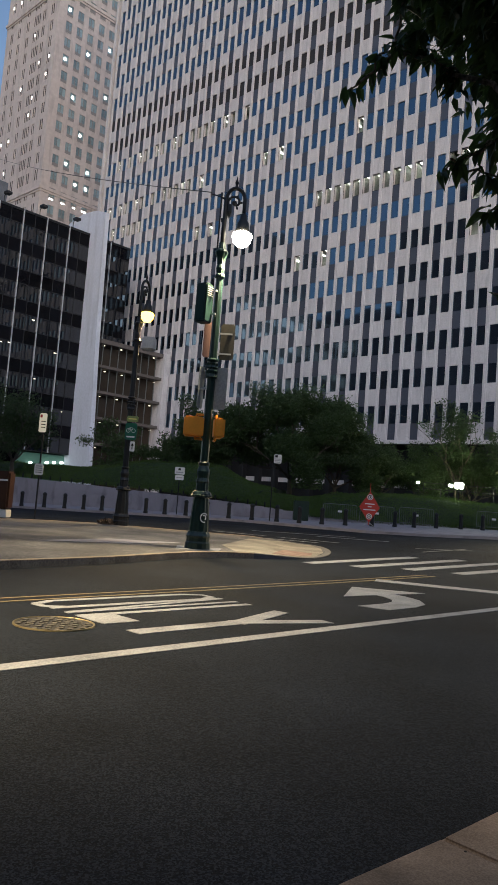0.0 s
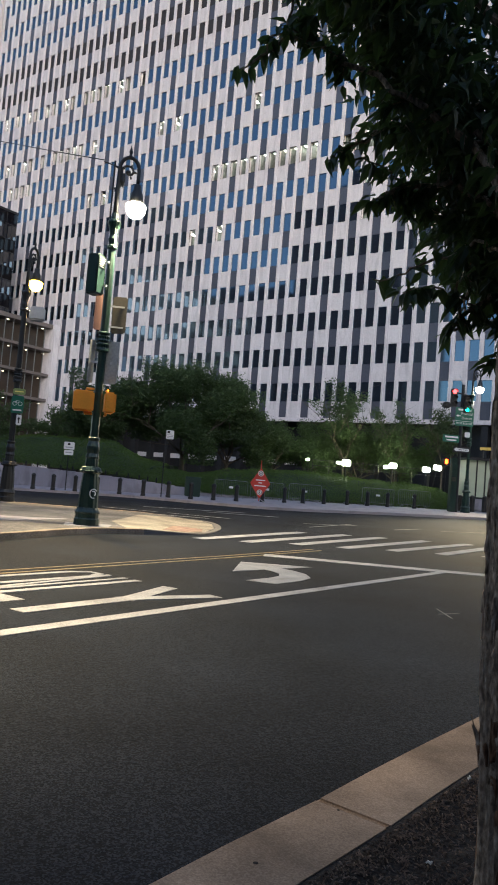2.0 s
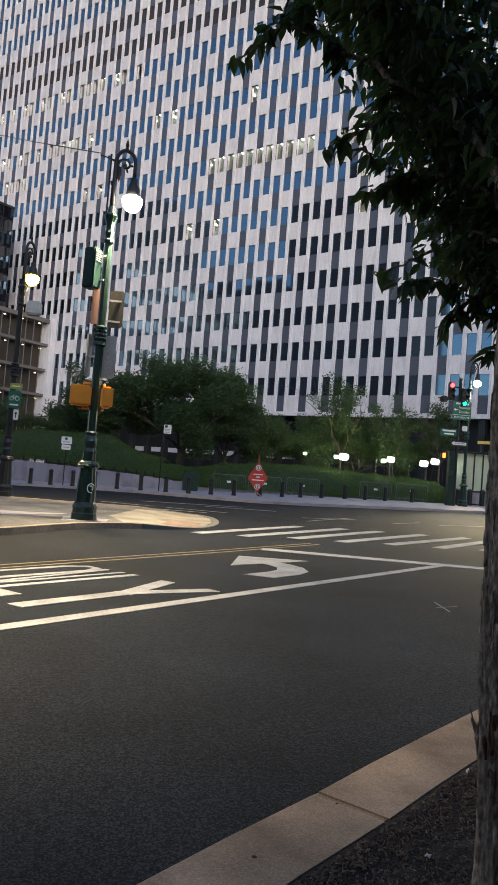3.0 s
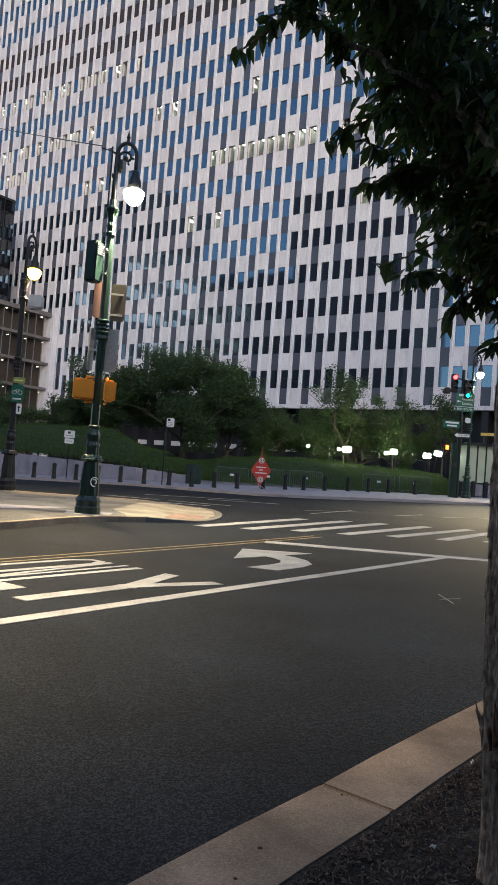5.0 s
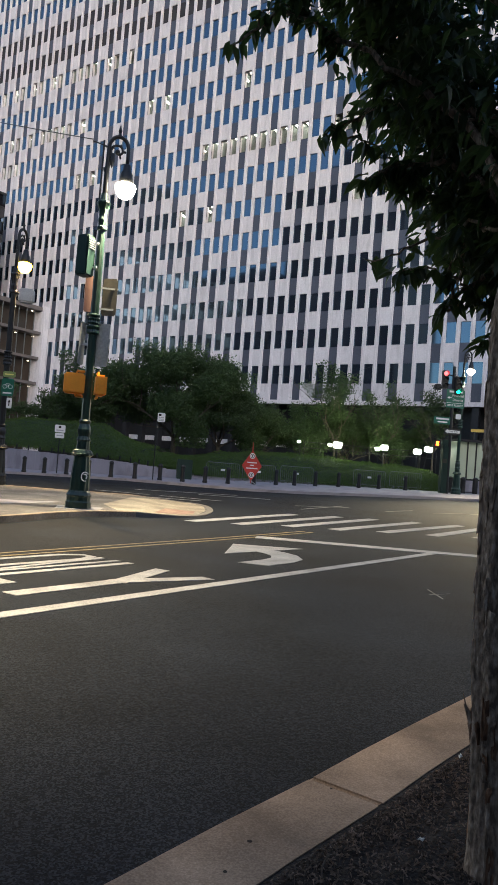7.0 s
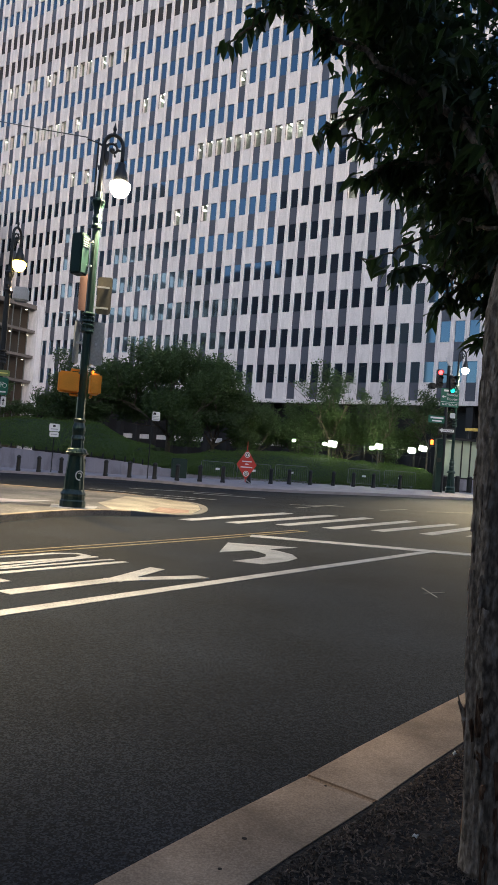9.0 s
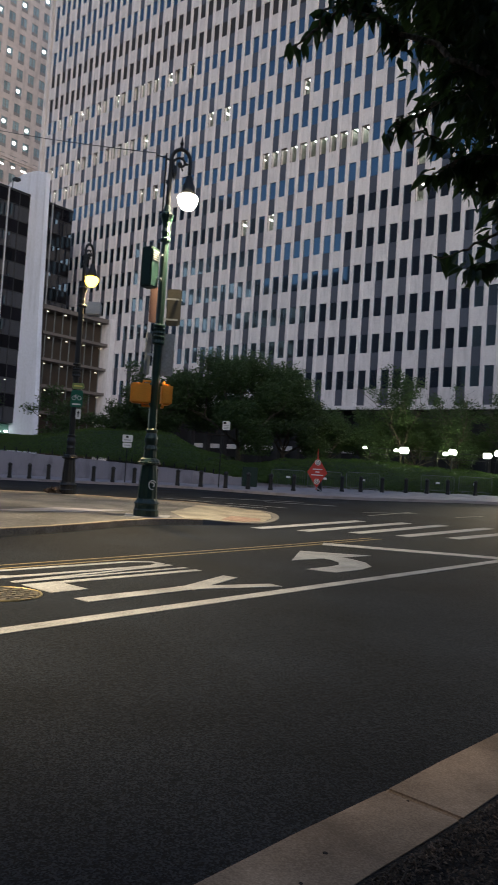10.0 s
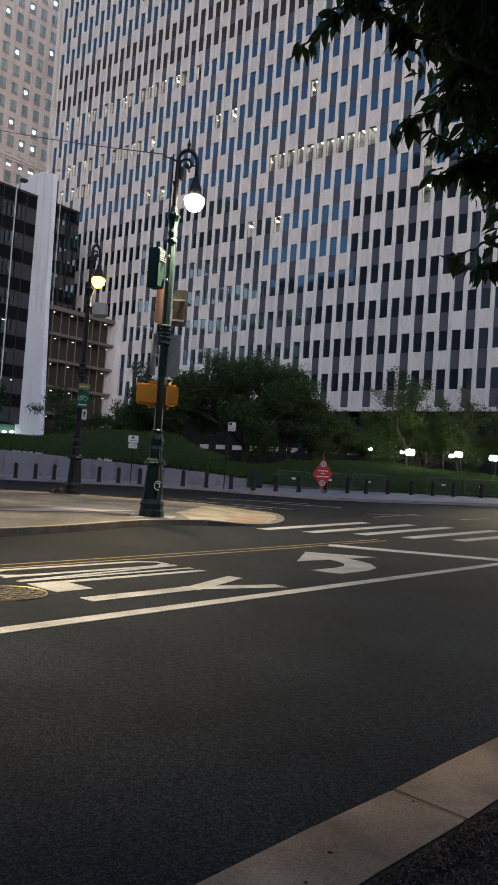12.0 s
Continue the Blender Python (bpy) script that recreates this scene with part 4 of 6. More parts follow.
def punched(axis, spans_, z_top, pitch, floors, wh, s0, s1):
    """A wall with real window openings: piers and bands between them."""
    spans_ = sorted(spans_)
    edges_ = [s0] + [e for s in spans_ for e in s] + [s1]
    put = (lambda a, b, z0, z1: st.add(a, b, TV, TV + 0.6, z0, z1)) if axis == "u" else (lambda a, b, z0, z1: st.add(TU, TU + 0.6, a, b, z0, z1))
    for a, b in zip(edges_[::2], edges_[1::2]):
        put(a, b, 0, TH)
    for a, b in spans_:
        last = TH
        for n in range(floors):
            z = z_top - n * pitch
            put(a, b, z, last)
            last = z - wh
            if axis == "u":
                slots.add(a, b, TV + 0.1, TV + 0.15, z - wh, z)
            else:
                tg.add(TU + 0.14, TU + 0.2, a, (a + b) / 2 - 0.05, z - wh, z)
                tg.add(TU + 0.14, TU + 0.2, (a + b) / 2 + 0.05, b, z - wh, z)
                below.add(TU + 0.08, TU + 0.2, (a + b) / 2 - 0.05, (a + b) / 2 + 0.05, z - wh, z)
                below.add(TU + 0.06, TU + 0.2, a, b, z - wh, z - wh + 0.75)
                st.add(TU - 0.05, TU + 0.2, a - 0.1, b + 0.1, z - wh - 0.12, z - wh)
            if rng.random() < 0.10:
                if axis == "u":
                    lit2.add(a + 0.15, b - 0.15, TV + 0.02, TV + 0.05, z - wh * 0.5, z - wh * 0.25)
                else:
                    lit2.add(TU + 0.04, TU + 0.07, a + 0.4, b - 0.6, z - wh * 0.5, z - wh * 0.25)
        put(a, b, 0, last)


punched("v", [(81.0 + 2.85 * i, 82.55 + 2.85 * i) for i in range(14)], 125.5, 3.9, 24, 2.65, TV + 0.6, TV + 42)
left_spans = []
for s in (146.9, 150.6, 157.9, 162.0, 165.6):
    left_spans += [(s, s + 0.55), (s + 0.75, s + 1.3)]
left_spans += [(152.9 + 0.75 * i, 153.45 + 0.75 * i) for i in range(4)]
punched("u", left_spans, 125.5, 3.9, 24, 2.5, TU, TU + 24)
st.add(TU + 23.4, TU + 24, TV + 0.6, TV + 42, 0, TH)
for z in (66.0, 112.5):
    st.add(TU - 0.35, TU + 24.3, TV - 0.35, TV, z, z + 0.7)
    st.add(TU - 0.35, TU, TV, TV + 42, z, z + 0.7)
    st.add(TU - 0.15, TU + 24.1, TV - 0.15, TV, z - 0.5, z)
    st.add(TU - 0.15, TU, TV, TV + 42, z - 0.5, z)
st.put("wall", "limestone", tower)
for i in range(14):
    lit2.add(TU - 0.06, TU - 0.01, 81.1 + 2.85 * i + 0.2 * (i % 3), 82.1 + 2.85 * i + 0.1 * (i % 2), 64.3, 64.6)
tagged(tg.put("window", "tower_glass", tower), kind="stuff")
tagged(slots.put("slot_window", "slot_glass", tower), kind="stuff")
tagged(below.put("window_panel", "tower_panel", tower), kind="stuff")
tagged(lit2.put("lit_window", "tube", tower), kind="stuff")
Boxes().add(TU + 0.6, TU + 23.4, TV + 0.7, TV + 42, 0, TH - 0.5).put("core", "louvre", tower)

# blocks behind the camera close the street
for n, (u0, u1, w0, w1, h) in enumerate(((-60, -28, -30, 40, 14), (85, 126, -75, -45, 92), (128, 188, -80, -45, 66), (190, 330, -80, -45, 104))):
    b = thing("street_block", (0, 0, 0), "plain dark brick block on the near side of the street", "building", "blocks across the street")
    b.matrix_basis = BLOCK
    Boxes().add(u0, u1, w0, w1, 0, h).put("wall", "street_brick", b)
# unseen row added to keep sun and sky off the near ground and leaves
shade_row = thing("street_block", (0, -34, 0), "unseen plain dark brick row added behind the near pavement to cut sky light", "building", "blocks across the street")
part("wall", boxed(-75, 75, -10, 10, 0, 29), "street_brick", shade_row)
pent = thing("roof_plant_room", (0, 0, 0), "dark louvred plant room on the black block's roof", "plant room")
pent.matrix_basis = BLOCK
Boxes().add(BU + 3, BU + 12, 30, 47.2, BZ + 0.2, BZ + 4.2).put("wall", "plant_room", pent)
# two more unseen blocks, added at the sides to dim the sky light
for x0, x1, y0, y1, h in ((-62, -34, -20, 26, 19), (46, 80, -22, 24, 30)):
    shade_block = thing("street_block", (0, 0, 0), "unseen plain dark brick block added beside the crossing to cut sky light", "building", "blocks across the street")
    part("wall", boxed(x0, x1, y0, y1, 0, h), "street_brick", shade_block)


# ---- words ----
def words(name, text, size, m, mat, parent):
    """Flat lettering as a mesh, centred at m, facing m's -y."""
    cu = bpy.data.curves.new(name, "FONT")
    cu.body, cu.size, cu.align_x, cu.align_y, cu.extrude, cu.resolution_u = text, size, "CENTER", "CENTER", 0.002, 2
    tmp = bpy.data.objects.new(name, cu)
    scene.collection.objects.link(tmp)
    me = bpy.data.meshes.new_from_object(tmp.evaluated_get(bpy.context.evaluated_depsgraph_get()))
    bpy.data.objects.remove(tmp)
    me.materials.clear()
    me.materials.append(M[mat])
    return shared(name, me, parent, m @ pose(0, 0, 0, 90, 0, 0))


def plate(name, x, z0, z1, w, mat, parent, y=0.0, turn=0.0, label=""):
    """A thin upright sign plate facing -y, with softened corners."""
    bm = bmesh.new()
    box(bm, -w / 2, w / 2, -0.006, 0.006, 0, z1 - z0)
    bmesh.ops.bevel(bm, geom=[e for e in bm.edges if abs(e.verts[0].co.y - e.verts[1].co.y) > 0.005], offset=min(0.03, w / 8), segments=3, affect="EDGES")
    ob = part(name, bm, mat, parent, label)
    ob.matrix_basis = pose(x, y, z0, 0, 0, turn)
    return ob


def bar(x, z, w, h, mat, parent, y=-0.009, turn=0.0, name="lettering_bar"):
    ob = part(name, boxed(-w / 2, w / 2, -0.003, 0.0, -h / 2, h / 2), mat, parent)
    ob.matrix_basis = pose(x, y, z, 0, 0, turn)
    return ob


# ---- street lamps ----
def street_lamp(place, rz, bulb, label, iron="iron"):
    lamp = thing("street_lamp", place, label, "street lamp", "crook street lamps", rz=rz)
    part("plinth", lathe(bmesh.new(), [(0.29, 0), (0.29, 0.14), (0.27, 0.17), (0.27, 0.26), (0.29, 0.30), (0.25, 0.36), (0.235, 0.4)], 16), iron, lamp)
    part("shaft_base", lathe(bmesh.new(), [(0.225, 0.38), (0.215, 0.7), (0.19, 1.0), (0.175, 1.16), (0.22, 1.2), (0.235, 1.25), (0.21, 1.3), (0.15, 1.33), (0.14, 1.5), (0.16, 1.54), (0.13, 1.62)], 24, flute=-0.06), iron, lamp)
    part("skirt_ring", lathe(bmesh.new(), [(0.2, 1.17), (0.25, 1.2), (0.25, 1.225), (0.2, 1.25)], 32, flute=0.06), iron, lamp)
    part("collar", lathe(bmesh.new(), [(0.12, 1.6), (0.15, 1.72), (0.15, 1.78), (0.11, 1.9), (0.135, 1.94), (0.135, 1.97), (0.1, 2.0)], 16), iron, lamp)
    part("shaft", lathe(bmesh.new(), [(0.10, 1.98), (0.095, 4.1), (0.088, 6.0), (0.078, 6.8)], 16, flute=-0.07), iron, lamp)
    for z in (3.98, 4.12, 4.38):
        part("ring_moulding", lathe(bmesh.new(), [(0.09, z - 0.04), (0.14, z - 0.02), (0.145, z), (0.14, z + 0.02), (0.09, z + 0.04)], 16), iron, lamp)
    for z in (4.05, 4.25):
        part("beaded_band", lathe(bmesh.new(), [(0.1, z - 0.07), (0.128, z - 0.045), (0.112, z), (0.128, z + 0.045), (0.1, z + 0.07)], 28, flute=0.14), iron, lamp)
    part("capital", lathe(bmesh.new(), [(0.082, 6.33), (0.115, 6.36), (0.118, 6.41), (0.085, 6.45), (0.105, 6.58), (0.085, 6.67), (0.105, 6.82), (0.15, 6.93), (0.16, 6.97), (0.15, 7.0), (0.09, 7.05), (0.075, 7.2)], 20, flute=-0.08), iron, lamp)
    top = [(0, 0, 6.95), (0, 0, 7.6), (0.01, 0, 8.1)]
    arc = [(0.23 - 0.22 * math.cos(a), 0, 8.28 + 0.28 * math.sin(a)) for a in [math.pi * i / 10 for i in range(11)]]
    part("crook", tube(bmesh.new(), top + arc + [(0.45, 0, 8.05), (0.45, 0, 7.9)], [0.06, 0.055, 0.05] + [0.045] * 13, 10), "iron_black", lamp, smooth=True)
    scroll = [(0.22 + r * math.cos(a), 0, 8.22 + r * math.sin(a)) for a, r in [(3.6 - 0.42 * i, 0.17 - 0.008 * i) for i in range(19)]]
    part("scroll", tube(bmesh.new(), [(-0.06, 0, 7.8), (-0.05, 0, 7.72), (0.01, 0, 7.72), (0.04, 0, 7.84), (0.04, 0, 7.98), (0.05, 0, 8.1)] + scroll, 0.029, 8), "iron_black", lamp, smooth=True)
    for a in (2.6, 1.2, 0.0, -1.2):
        part("scroll_band", lathe(bmesh.new(), [(0.03, -0.02), (0.045, 0), (0.03, 0.02)], 8), "iron_black", lamp).matrix_basis = pose(0.22 + 0.145 * math.cos(a), 0, 8.22 + 0.145 * math.sin(a), 0, -math.degrees(a), 0)
    part("scroll_bud", lathe(bmesh.new(), [(0.0, -0.05), (0.045, -0.03), (0.05, 0.0), (0.035, 0.04), (0.0, 0.06)], 10), "iron_black", lamp).matrix_basis = pose(0.22, 0, 8.2)
    bm = lathe(bmesh.new(), [(0.05, 7.8), (0.06, 7.62), (0.02, 7.5), (0.0, 7.45)], 8, at=(0.1, 0, 0.35))
    part("leaf_ornament", bm, "iron_black", lamp)
    part("finial", lathe(bmesh.new(), [(0.03, 8.54), (0.05, 8.58), (0.03, 8.64), (0.045, 8.7), (0.02, 8.78), (0.0, 8.87)], 10, at=(0.23, 0, 0)), "iron_black", lamp)
    part("hood", lathe(bmesh.new(), [(0.05, 7.95), (0.085, 7.92), (0.095, 7.8), (0.14, 7.72), (0.155, 7.6), (0.17, 7.5), (0.155, 7.5), (0.14, 7.56)], 20, at=(0.45, 0, 0)), "iron_black", lamp, smooth=True)
    globe = part("globe", lathe(bmesh.new(), [(0.15, 7.51), (0.23, 7.46), (0.245, 7.41), (0.215, 7.28), (0.135, 7.17), (0.02, 7.13)], 20, at=(0.45, 0, 0)), bulb, lamp, "glowing glass globe", smooth=True)
    globe.visible_shadow = False
    return lamp


lamp1 = street_lamp((-1.0, 17.05, ground_z(-1, 17) + 0.12), 3, "bulb", "dark green cast iron crook street lamp, lit, on the island")
part("mast_rod", tube(bmesh.new(), [(-0.11, -0.02, 6.9), (-0.11, -0.02, 8.42)], 0.022, 6), "iron_black", lamp1)
part("mast_bracket", tube(bmesh.new(), [(-0.11, -0.02, 8.3), (0.06, 0, 8.24)], 0.018, 6), "iron_black", lamp1)
part("wire_arm", tube(bmesh.new(), [(-0.36, -0.02, 8.36), (0.02, -0.02, 8.28)], 0.014, 6), "iron_black", lamp1)
for r0, a0, n in ((0.085, 0.6, 12), (0.045, -0.9, 9)):
    part("sticker", tube(bmesh.new(), [(r0 * math.cos(a0 + i * 0.4), 0, 1.2 * r0 * math.sin(a0 + i * 0.4)) for i in range(n)], 0.013, 5), "sign_white", lamp1).matrix_basis = pose(0.1, -0.205, 0.72, 0, 0, 20)
street_lamp((-4.15, 25.25, ground_z(-4, 25) + 0.12), 62, "bulb_amber", "black crook street lamp with an amber light beside the bike sign", "iron_black")
street_lamp((19.3, 41.2, ground_z(18.6, 41) + 0.1), 0, "bulb", "crook street lamp, lit, behind the traffic signal")
# unseen post added to carry the extra light on the far roadway
street_lamp((22.05, 35.2, ground_z(22, 35) + 0.1), 180, "bulb", "unseen crook street lamp, lit, added at the far kerb")
# unseen post added under the light that warms the near lane
street_lamp((-7.0, 6.6, 0.12), 8, "bulb", "unseen crook street lamp, lit, added at the island's kerb")

# equipment and signs on the nearest lamp
cab = thing("equipment_box", (-1.30, 16.93, 5.35), "dark green louvred equipment box strapped to the lamp post", "equipment box", rz=-32)
part("housing", boxed(-0.15, 0.15, -0.16, 0.16, 0, 0.92, bevel=0.03), "iron", cab)
for i in range(5):
    part("vent_slot", boxed(0.149, 0.166, -0.11, 0.11, 0.62 + i * 0.05, 0.635 + i * 0.05), "sign_alu", cab)
for z in (0.2, 0.75):
    part("strap", boxed(0.15, 0.26, 0.08, 0.12, z, z + 0.04), "steel", cab)
sg = thing("sign_plate", (-0.72, 17.15, 4.55), "weathered sign plate seen from behind on the lamp post", "sign", "signs on the lamp post")
plate("panel", 0.02, 0, 0.86, 0.34, "sign_back", sg, turn=-12)
part("rail", boxed(-0.3, 0.2, -0.03, -0.012, 0.6, 0.64), "steel", sg)
part("rail", boxed(-0.3, 0.2, -0.03, -0.012, 0.12, 0.16), "steel", sg)
sg = thing("sign_plate", (-1.17, 17.2, 4.6), "faded red and white sign plate behind the lamp post", "sign", "signs on the lamp post")
plate("panel", 0, 0, 0.85, 0.2, material("faded red print", (0.12, 0.06, 0.053), 0.5, vary=0.1), sg, turn=8)
for x, w, tn in ((-1.22, 0.12, 60), (-0.78, 0.26, -25)):
    sg = thing("sign_plate", (x, 17.0, 3.35), "tall grey sign plate edge-on to the lamp post", "sign", "signs on the lamp post")
    plate("panel", 0, 0, 0.98, w + 0.1, "sign_alu", sg, turn=tn)
    part("bracket", boxed(-0.02, 0.14 if x < -1 else 0.02, -0.02, 0.02, 0.45, 0.5), "steel", sg)


def walk_signal(place, rz, lit):
    s = thing("pedestrian_signal", place, "orange pedestrian signal housing on a post", "pedestrian signal", "pedestrian signals", rz=rz)
    part("housing", boxed(-0.23, 0.23, -0.11, 0.11, 0, 0.47, bevel=0.035), "orange", s)
    part("door", boxed(-0.2, 0.2, -0.135, -0.112, 0.03, 0.44, bevel=0.01), "orange", s)
    part("bracket", tube(bmesh.new(), [(0.05, 0.05, 0.47), (0.05, 0.05, 0.53), (0.32, 0.05, 0.53)], 0.03, 8), "orange", s)
    part("bracket", tube(bmesh.new(), [(0.05, 0.05, 0.0), (0.05, 0.05, -0.04), (0.32, 0.05, -0.04)], 0.03, 8), "orange", s)
    return s


walk_signal((-1.31, 16.98, 2.68), 8, False)
walk_signal((-0.74, 17.02, 2.68), 98, False)

# bike and street signs on the second lamp
sg = thing("bike_sign", (-4.02, 24.9, 0), "green bicycle route sign with a yellow top plate", "sign", rz=-6)
plate("panel", 0, 3.05, 3.62, 0.40, "sign_green", sg)
ring = [(0.08 * math.cos(i * 0.524), 0, 0.08 * math.sin(i * 0.524)) for i in range(13)]
for cx in (-0.09, 0.09):
    part("bicycle_mark", tube(bmesh.new(), [(cx + p[0] * 0.8, -0.012, 3.36 + p[2] * 0.8) for p in ring], 0.008, 5, False), "sign_white", sg)
part("bicycle_mark", tube(bmesh.new(), [(-0.09, -0.012, 3.36), (-0.04, -0.012, 3.46), (0.06, -0.012, 3.46), (0.0, -0.012, 3.36), (-0.04, -0.012, 3.46)], 0.008, 5), "sign_white", sg)
bar(0, 3.15, 0.28, 0.05, "sign_white", sg)
plate("yellow_panel", 0.02, 3.66, 3.86, 0.40, material("green-yellow sign strip", (0.20, 0.26, 0.09), 0.5, vary=0.2, scale=4, bump=0.0), sg)
bar(0.02, 3.76, 0.28, 0.04, "sign_yellow", sg)
plate("arrow_panel", 0.09, 2.66, 3.0, 0.17, "sign_white", sg)
part("arrow_mark", prism(bmesh.new(), [(-0.05, 0), (0.05, 0), (0, 0.09)], 0, 0.003), "sign_black", sg).matrix_basis = pose(0.09, -0.008, 2.85, 90, 0, 0)
bar(0.09, 2.79, 0.03, 0.12, "sign_black", sg)
fx = thing("camera_unit", (-3.72, 25.2, 6.2), "grey box unit hung below the amber lamp", "camera unit")
part("housing", boxed(-0.24, 0.24, -0.2, 0.2, 0, 0.46, bevel=0.05), "steel", fx)
part("arm", tube(bmesh.new(), [(-0.4, 0.02, 0.3), (-0.25, 0.02, 0.3)], 0.04, 8), "iron_black", fx)


def posted(place, label, pole_h, rz=0):
    s = thing("sign_post", place, label, "sign", "sign posts", rz=rz)
    part("post", tube(bmesh.new(), [(0, 0, 0), (0, 0, pole_h)], 0.03, 8), "iron_black", s)
    return s


s = posted((-7.0, 25.0, ground_z(-7, 25) + 0.12), "bus stop post with a pale panel and small white notice", 3.1, -10)
plate("panel", -0.02, 2.95, 3.6, 0.27, material("pale backlit bus stop panel", (0.8, 0.75, 0.6), 0.5, vary=0.06, emit=(1.0, 0.85, 0.55), strength=0.35), s, -0.05)
bar(-0.09, 3.5, 0.08, 0.1, "sign_red", s, -0.06)
for i in range(3):
    bar(0.0, 3.32 - i * 0.1, 0.16, 0.03, "sign_black", s, -0.06)
plate("notice", 0.0, 1.5, 1.88, 0.32, "sign_white", s, -0.05)
for i in range(4):
    bar(0.0, 1.8 - i * 0.07, 0.22, 0.018, "sign_black", s, -0.06)
s = posted((1.38, 38.9, ground_z(1.4, 39) + 0.13), "thin black sign post with a small white plate", 3.35)
plate("panel", 0.2, 3.05, 3.52, 0.40, "sign_white", s, -0.04)
bar(0.12, 3.42, 0.14, 0.12, "sign_black", s, -0.05)
for i in range(3):
    bar(0.2, 3.28 - i * 0.08, 0.28, 0.03, "steel", s, -0.05)
s = posted((-3.85, 42.6, ground_z(-3.9, 42.6) + 0.12), "white two-part parking notice on a post", 2.6)
plate("panel", 0.0, 2.3, 2.72, 0.58, "sign_white", s, -0.04)
plate("panel", 0.0, 1.98, 2.26, 0.5, "sign_white", s, -0.04)
bar(-0.02, 2.6, 0.14, 0.12, "sign_black", s, -0.05)
bar(0.0, 2.42, 0.4, 0.05, "steel", s, -0.05)
bar(0.0, 2.12, 0.34, 0.05, "steel", s, -0.05)

# warning sign on its stand
dg = thing("warning_sign", (6.45, 38.2, ground_z(6.4, 38) + 0.13), "orange-red diamond roadwork sign on a folding stand", "warning sign")
panel_bm = bmesh.new()
prism(panel_bm, [(-0.53, 0), (0, -0.80), (0.53, 0), (0, 0.82)], -0.01, 0.01)
part("panel", panel_bm, "sign_red", dg).matrix_basis = pose(0, -0.06, 1.02, 90, 0, 0)
for z in (0.52, -0.47):
    part("round_mark", lathe(bmesh.new(), [(0.15, 0), (0.15, 0.006)], 18), "sign_white", dg).matrix_basis = pose(0, -0.072, 1.02 + z, 90, 0, 0)
    part("mark_ring", tube(bmesh.new(), [(0.1 * math.cos(i * 0.524), -0.08, 1.02 + z + 0.1 * math.sin(i * 0.524)) for i in range(13)], 0.016, 5, False), "sign_black", dg)
    bar(0, 1.02 + z, 0.05, 0.1, "sign_black", dg, -0.08)
for z, w in ((0.17, 0.5), (0.03, 0.2), (-0.13, 0.62)):
    bar(0, 1.02 + z, w, 0.055, "sign_white", dg, -0.073)
part("stand_leg", tube(bmesh.new(), [(0, 0, 2.05), (0, 0, 0.1)], 0.025, 6), "sign_red", dg)
for x in (-0.4, 0.4):
    part("stand_foot", tube(bmesh.new(), [(0, 0, 0.25), (x, 0.25 * (1 if x > 0 else -1), 0.0)], 0.02, 6), "steel", dg)
part("flag_staff", tube(bmesh.new(), [(0, 0, 1.8), (0, 0, 2.25)], 0.015, 5), "sign_red", dg)

# bollards along the far kerb
boll = thing("bollard", (-13.0, 43.2, 0), "short dark cast iron bollard on the far pavement", "bollard", "bollards along the far pavement")
part("shaft", lathe(bmesh.new(), [(0.13, 0), (0.13, 0.1), (0.11, 0.14), (0.105, 0.7), (0.125, 0.74), (0.125, 0.78)], 12, flute=-0.05), "iron_black", boll)
part("cap", lathe(bmesh.new(), [(0.12, 0.78), (0.10, 0.83), (0.05, 0.87), (0.0, 0.88)], 12), "iron_black", boll)
BLINE = [(-18.0, 45.0), (-13.0, 43.4), (-8.0, 42.3), (-3.0, 41.0), (0.0, 39.7), (3.0, 38.4), (5.5, 38.9), (9.0, 41.0), (13.0, 42.8), (17.0, 42.3)]


def along(line, x):
    for (ax, ay), (bx, by) in zip(line, line[1:]):
        if ax <= x <= bx:
            return ay + (by - ay) * (x - ax) / (bx - ax)
    return line[-1][1]


first = True
for x in (-13.0, -17.0, -15.6, -14.3, -11.6, -10.35, -9.2, -8.1, -6.8, -5.5, -4.4, -3.2, -2.0, -0.8, 0.45, 1.75, 2.9, 4.1, 5.35, 6.9, 8.3, 9.5, 10.9, 12.5, 13.8, 15.0, 16.6):
    y = along(BLINE, x)
    m = pose(x, y, ground_z(x, y) + 0.12)
    if first:
        boll.matrix_basis, first = m, False
    else:
        copy_thing(boll, m)
# short stakes along the top of the granite wall
stake = thing("wall_post", (0, 0, 0), "short dark post on the granite wall", "post", "posts along the granite wall")
part("post", lathe(bmesh.new(), [(0.05, 0), (0.05, 0.3), (0.03, 0.34)], 8), "iron_black", stake)
for i in range(26):
    f = 1.0 + i / 25 * 4.4
    j = int(f)
    p = Vector(WALL[j]).lerp(Vector(WALL[j + 1]), f - j)
    m = pose(p.x + 0.05, p.y + 0.2, WTOP[j] + (WTOP[j + 1] - WTOP[j]) * (int((f - j) * 5) / 5) - 0.01)
    if i == 0:
        stake.matrix_basis = m
    else:
        copy_thing(stake, m)

